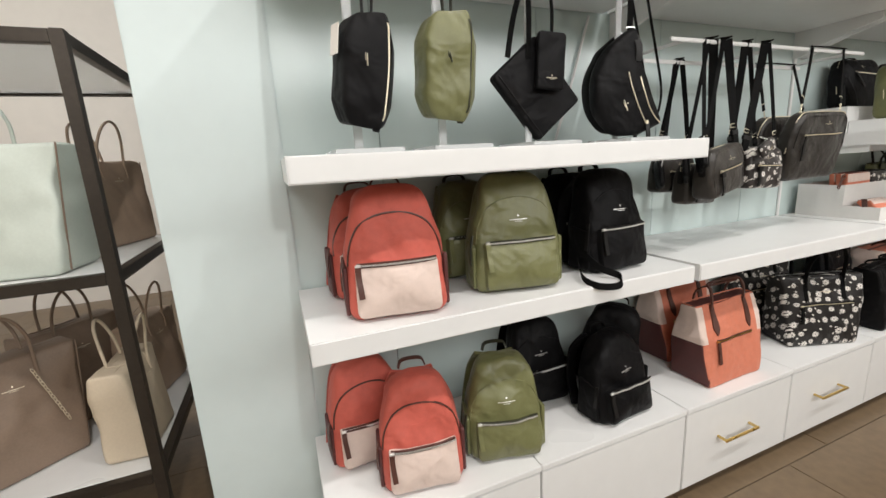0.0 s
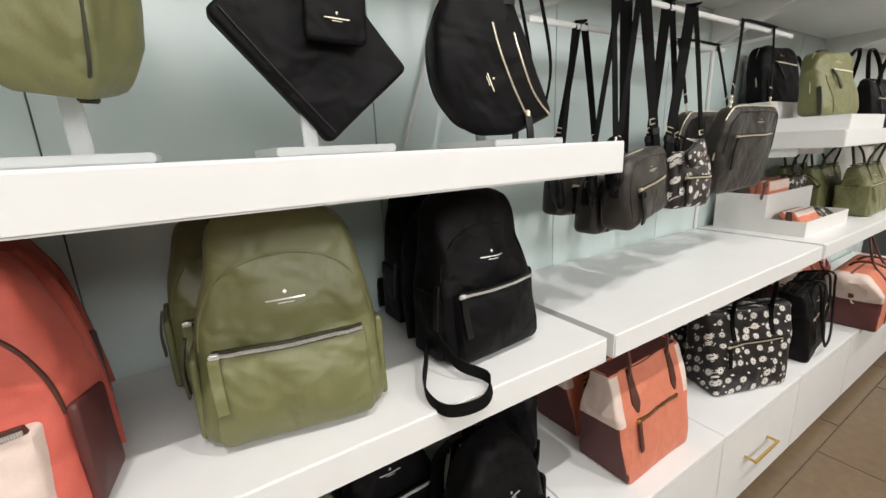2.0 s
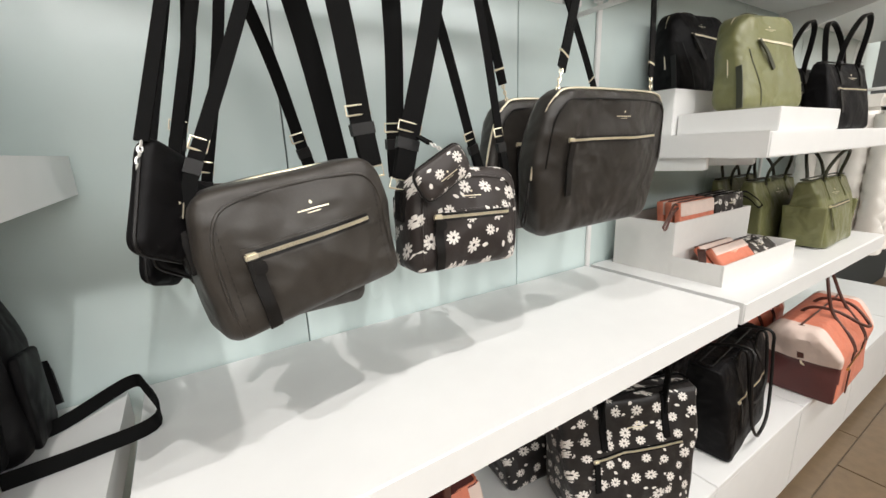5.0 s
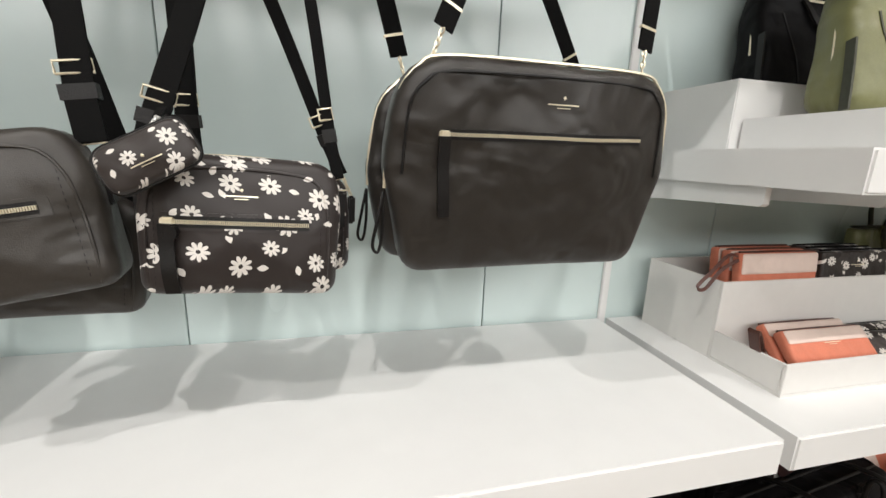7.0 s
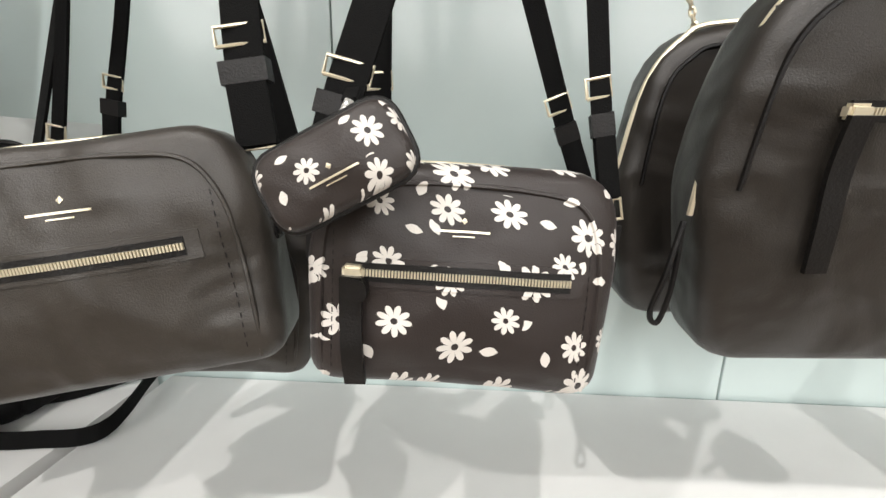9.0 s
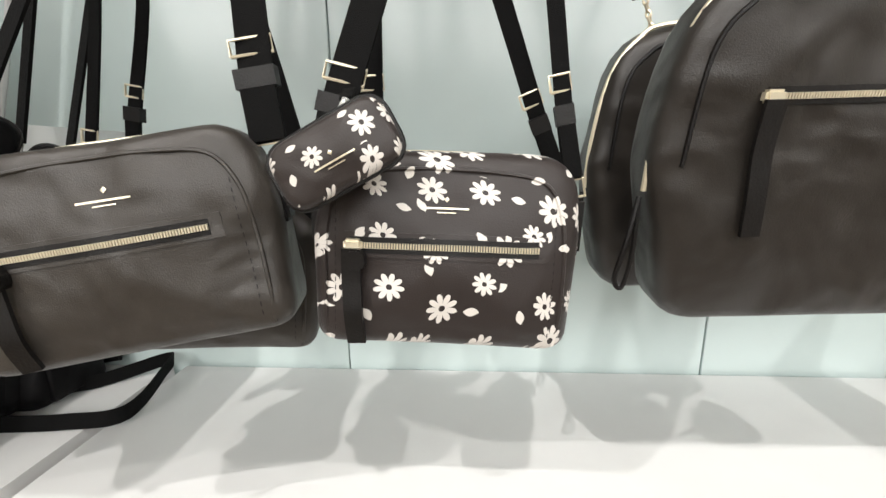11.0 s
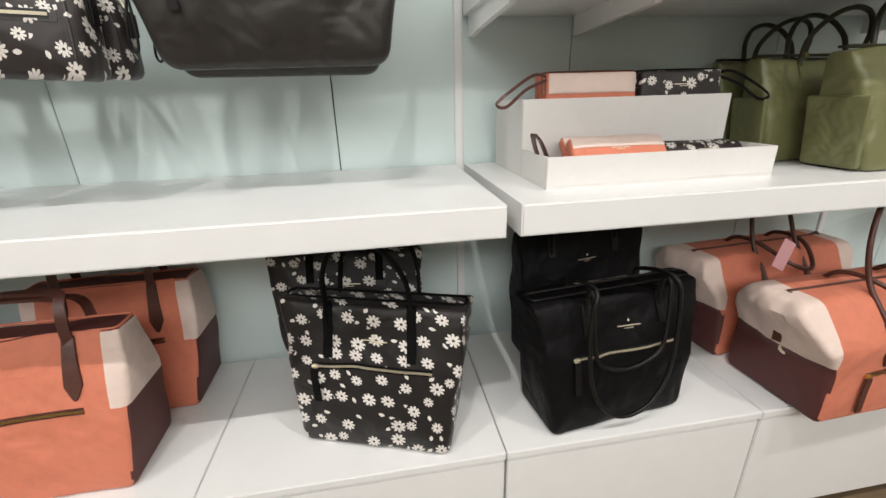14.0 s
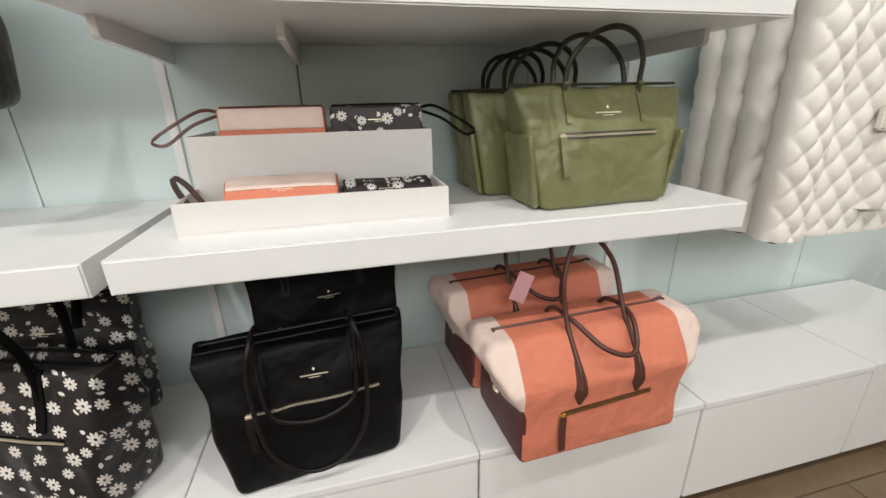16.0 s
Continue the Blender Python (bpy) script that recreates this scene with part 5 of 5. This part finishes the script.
def jacket(y, label, fine):
    t = thing("jacket", pose(3.09, y, 0.0), label, "jacket", "quilted jackets on a rail")

    def quilted(x0, x1, z0, z1, depth, taper, nx, nz, q=0.064):
        bm = bmesh.new()
        rows = []
        per = []
        for i in range(nx):
            per.append((-1 + 2 * i / (nx - 1), 1))
        for i in range(nx // 3):
            per.append((1 - 2 * (i + 1) / (nx // 3 + 1), -1))
        for j in range(nz):
            v = j / (nz - 1)
            z = z0 + (z1 - z0) * v
            k = 1 - taper * v
            ring = []
            for u, s in per:
                x = (x0 + x1) / 2 + (x1 - x0) / 2 * u * k
                bow = math.sqrt(max(0.0, 1 - abs(u) ** 2.4))
                yy = -s * depth / 2 * bow
                a, b = (x + z * 0.75) / q, (x - z * 0.75) / q
                p = abs(math.sin(math.pi * a)) * abs(math.sin(math.pi * b))
                yy -= s * 0.014 * (p ** 0.36) * (0.3 + 0.7 * bow)
                n = noise.noise(Vector((x * 6, y * 5, z * 5)))
                ring.append(bm.verts.new((x + 0.010 * n, yy + 0.012 * n, z)))
            rows.append(ring)
        m_ = len(per)
        for a, b in zip(rows, rows[1:]):
            for i in range(m_):
                bm.faces.new((a[i], a[(i + 1) % m_], b[(i + 1) % m_], b[i]))
        bm.faces.new(rows[0])
        bm.faces.new(rows[-1])
        return bm
    n = 120 if fine else 76
    part("torso", quilted(-0.20, 0.36, 0.76, 1.42, 0.10, 0.1, n, n + 10), QUILT, t, "diamond-quilted white front")
    sl = part("sleeve", quilted(-0.255, -0.125, 0.75, 1.40, 0.085, -0.25, 46 if fine else 24, n), QUILT, t, "diamond-quilted white sleeve")
    part("cuff", box(-0.235, -0.145, -0.036, 0.036, 0.742, 0.754, 0.004), WEBBING, sl, "black cuff edge")
    part("collar", box(-0.10, 0.22, -0.05, 0.05, 1.42, 1.50, 0.02), QUILT, t)
    if fine:
        part("pocket_flap", box(-0.045, 0.14, -0.082, -0.060, 1.035, 1.095, 0.006), QUILT, t, "plain pocket flap")
        part("pocket", quilted(-0.03, 0.13, 0.83, 1.04, 0.155, 0.0, 40, 40), QUILT, t, "quilted patch pocket")
        b = bmesh.new()
        bmesh.ops.create_cone(b, cap_ends=True, segments=20, radius1=0.011, radius2=0.010, depth=0.005, matrix=pose(0.165, -0.068, 0.955, 90, 0, 0))
        part("button", b, BRONZE, t, "dark metal snap button")
    return t


LJ = "white diamond-quilted jacket hanging on a rail"
jacket(0.10, LJ + " with flap pocket", True)
for y in (0.20, 0.29, 0.37):
    jacket(y, LJ + " behind another", False)
t = thing("price_tag", pose(3.27, 0.40, 0.655), "pink paper tag hanging below the quilted jackets", "price tag")
part("tag", box(-0.024, 0.024, -0.0008, 0.0008, -0.035, 0.030, 0.0004), PINK_TAG, t, smooth=False)
part("string", tube([(0, 0, 0.028), (-0.008, -0.01, 0.07), (-0.02, -0.02, 0.115)], 0.001, 5), PAPER, t, "thin pale string")
t = thing("face_out_rail", pose(0, 0, 0), "white metal rail carrying the jackets", "rail")
part("bar", box(3.08, 3.10, 0.05, WALL - 0.012, 1.52, 1.535, 0.003), WHITE, t, smooth=False)

# ---- metal rack with totes beyond the column ----
RX, RY0, RY1, RW = -1.935, 0.70, 1.66, 1.15
t = thing("display_rack", pose(0, 0, 0), "dark bronze metal rack with white shelves", "rack")
for x in (RX, RX - RW):
    for y in (RY0, RY1):
        part("post", box(x - 0.019, x + 0.019, y - 0.019, y + 0.019, FLOOR, 1.76, 0.002), BRONZE, t, smooth=False)
for z in (0.20, 0.98, 1.74):
    for y in (RY0, RY1):
        part("rail", box(RX - RW + 0.02, RX - 0.02, y - 0.017, y + 0.017, z - 0.022, z + 0.018, 0.002), BRONZE, t, smooth=False)
    for x in (RX, RX - RW):
        part("rail", box(x - 0.017, x + 0.017, RY0 + 0.02, RY1 - 0.02, z - 0.022, z + 0.018, 0.002), BRONZE, t, smooth=False)
    part("shelf_board", box(RX - RW + 0.018, RX - 0.018, RY0 + 0.018, RY1 - 0.018, z - 0.012, z + 0.0185, 0.001), WHITE if z < 1.5 else ACRYLIC, t, smooth=False)
LR = "leather tote with slim handles on the rack"


def leather_tote(x, y, z, r, mt, word, wb, wt, h, d, seed, chained=False):
    t = tote(pose(x, y, z, 0, 0, r), mt, mt, GOLD, word + " " + LR, "leather totes on the rack", wb, wt, h, d, seed, 0.17, handle_flat=False, zipped=False, handle_x=0.2, pinch=0.3, sag=0.012)
    part("side_piping", tube([(wb / 2 + 0.004, -d * 0.3, 0.01), ((wb + wt) / 4 + 0.004, -d * 0.3, h / 2), (wt / 2 + 0.003, -d * 0.28, h - 0.01)], 0.003, 6), BROWN_GREY, t, "dark piped side seam")
    if chained:
        chain(t, (0.06, -d / 2 - 0.02, h * 0.9), (0.13, -d / 2 - 0.015, h * 0.35), GOLD, 16)
    return t


leather_tote(-2.335, 0.90, 1.0, -6, MINT_LEATHER, "pale mint", 0.52, 0.60, 0.45, 0.27, 111, True)
leather_tote(-2.14, 1.44, 1.0, 72, TAUPE, "taupe", 0.36, 0.42, 0.40, 0.18, 112)
leather_tote(-2.045, 0.945, 0.22, 86, BEIGE, "cream and beige", 0.30, 0.32, 0.38, 0.16, 113)
leather_tote(-2.44, 0.96, 0.22, 40, BROWN_GREY, "grey-brown", 0.36, 0.44, 0.46, 0.20, 114, True)
leather_tote(-2.10, 1.45, 0.22, 76, TAUPE, "taupe", 0.32, 0.36, 0.40, 0.16, 115)
leather_tote(-2.36, 1.32, 0.22, 50, BROWN_GREY, "grey-brown", 0.32, 0.38, 0.46, 0.18, 116)

# ---- floor tiles, laid last ----
rng = random.Random(4)
tile_shape = None
floor_ob = bpy.data.objects["floor"]
bm = bmesh.new()
tw, td = 0.90, 0.30
for j in range(-14, 18):
    y0 = -0.06 + td * j
    for i in range(-7, 8):
        x0 = tw * i + (0.3 * (j % 3))
        xa, xb, ya, yb = max(x0, -5.0), min(x0 + tw, 6.0), max(y0, -4.0), min(y0 + td, 5.0)
        if xb - xa < 0.02 or yb - ya < 0.02:
            continue
        near = -0.4 < x0 < 3.6 and -1.3 < y0 < 0.1
        if not near:
            dz = rng.uniform(-0.0006, 0.0006)
            add_box(bm, xa + 0.002, xb - 0.002, ya + 0.002, yb - 0.002, FLOOR - 0.008, FLOOR + dz)
            continue
        if tile_shape is None:
            b = box(0.002, tw - 0.002, 0.002, td - 0.002, -0.008, 0.0, 0.0015)
            tile_shape = bpy.data.meshes.new("tile")
            b.to_mesh(tile_shape)
            b.free()
            tile_shape.materials.append(TILE)
        ob = new("tile", tile_shape)
        ob.location = (x0, y0, FLOOR + rng.uniform(-0.0006, 0.0006))
        ob.parent = floor_ob
rest = part("tiles", bm, TILE, floor_ob, smooth=False)
rest["kind"] = "stuff"
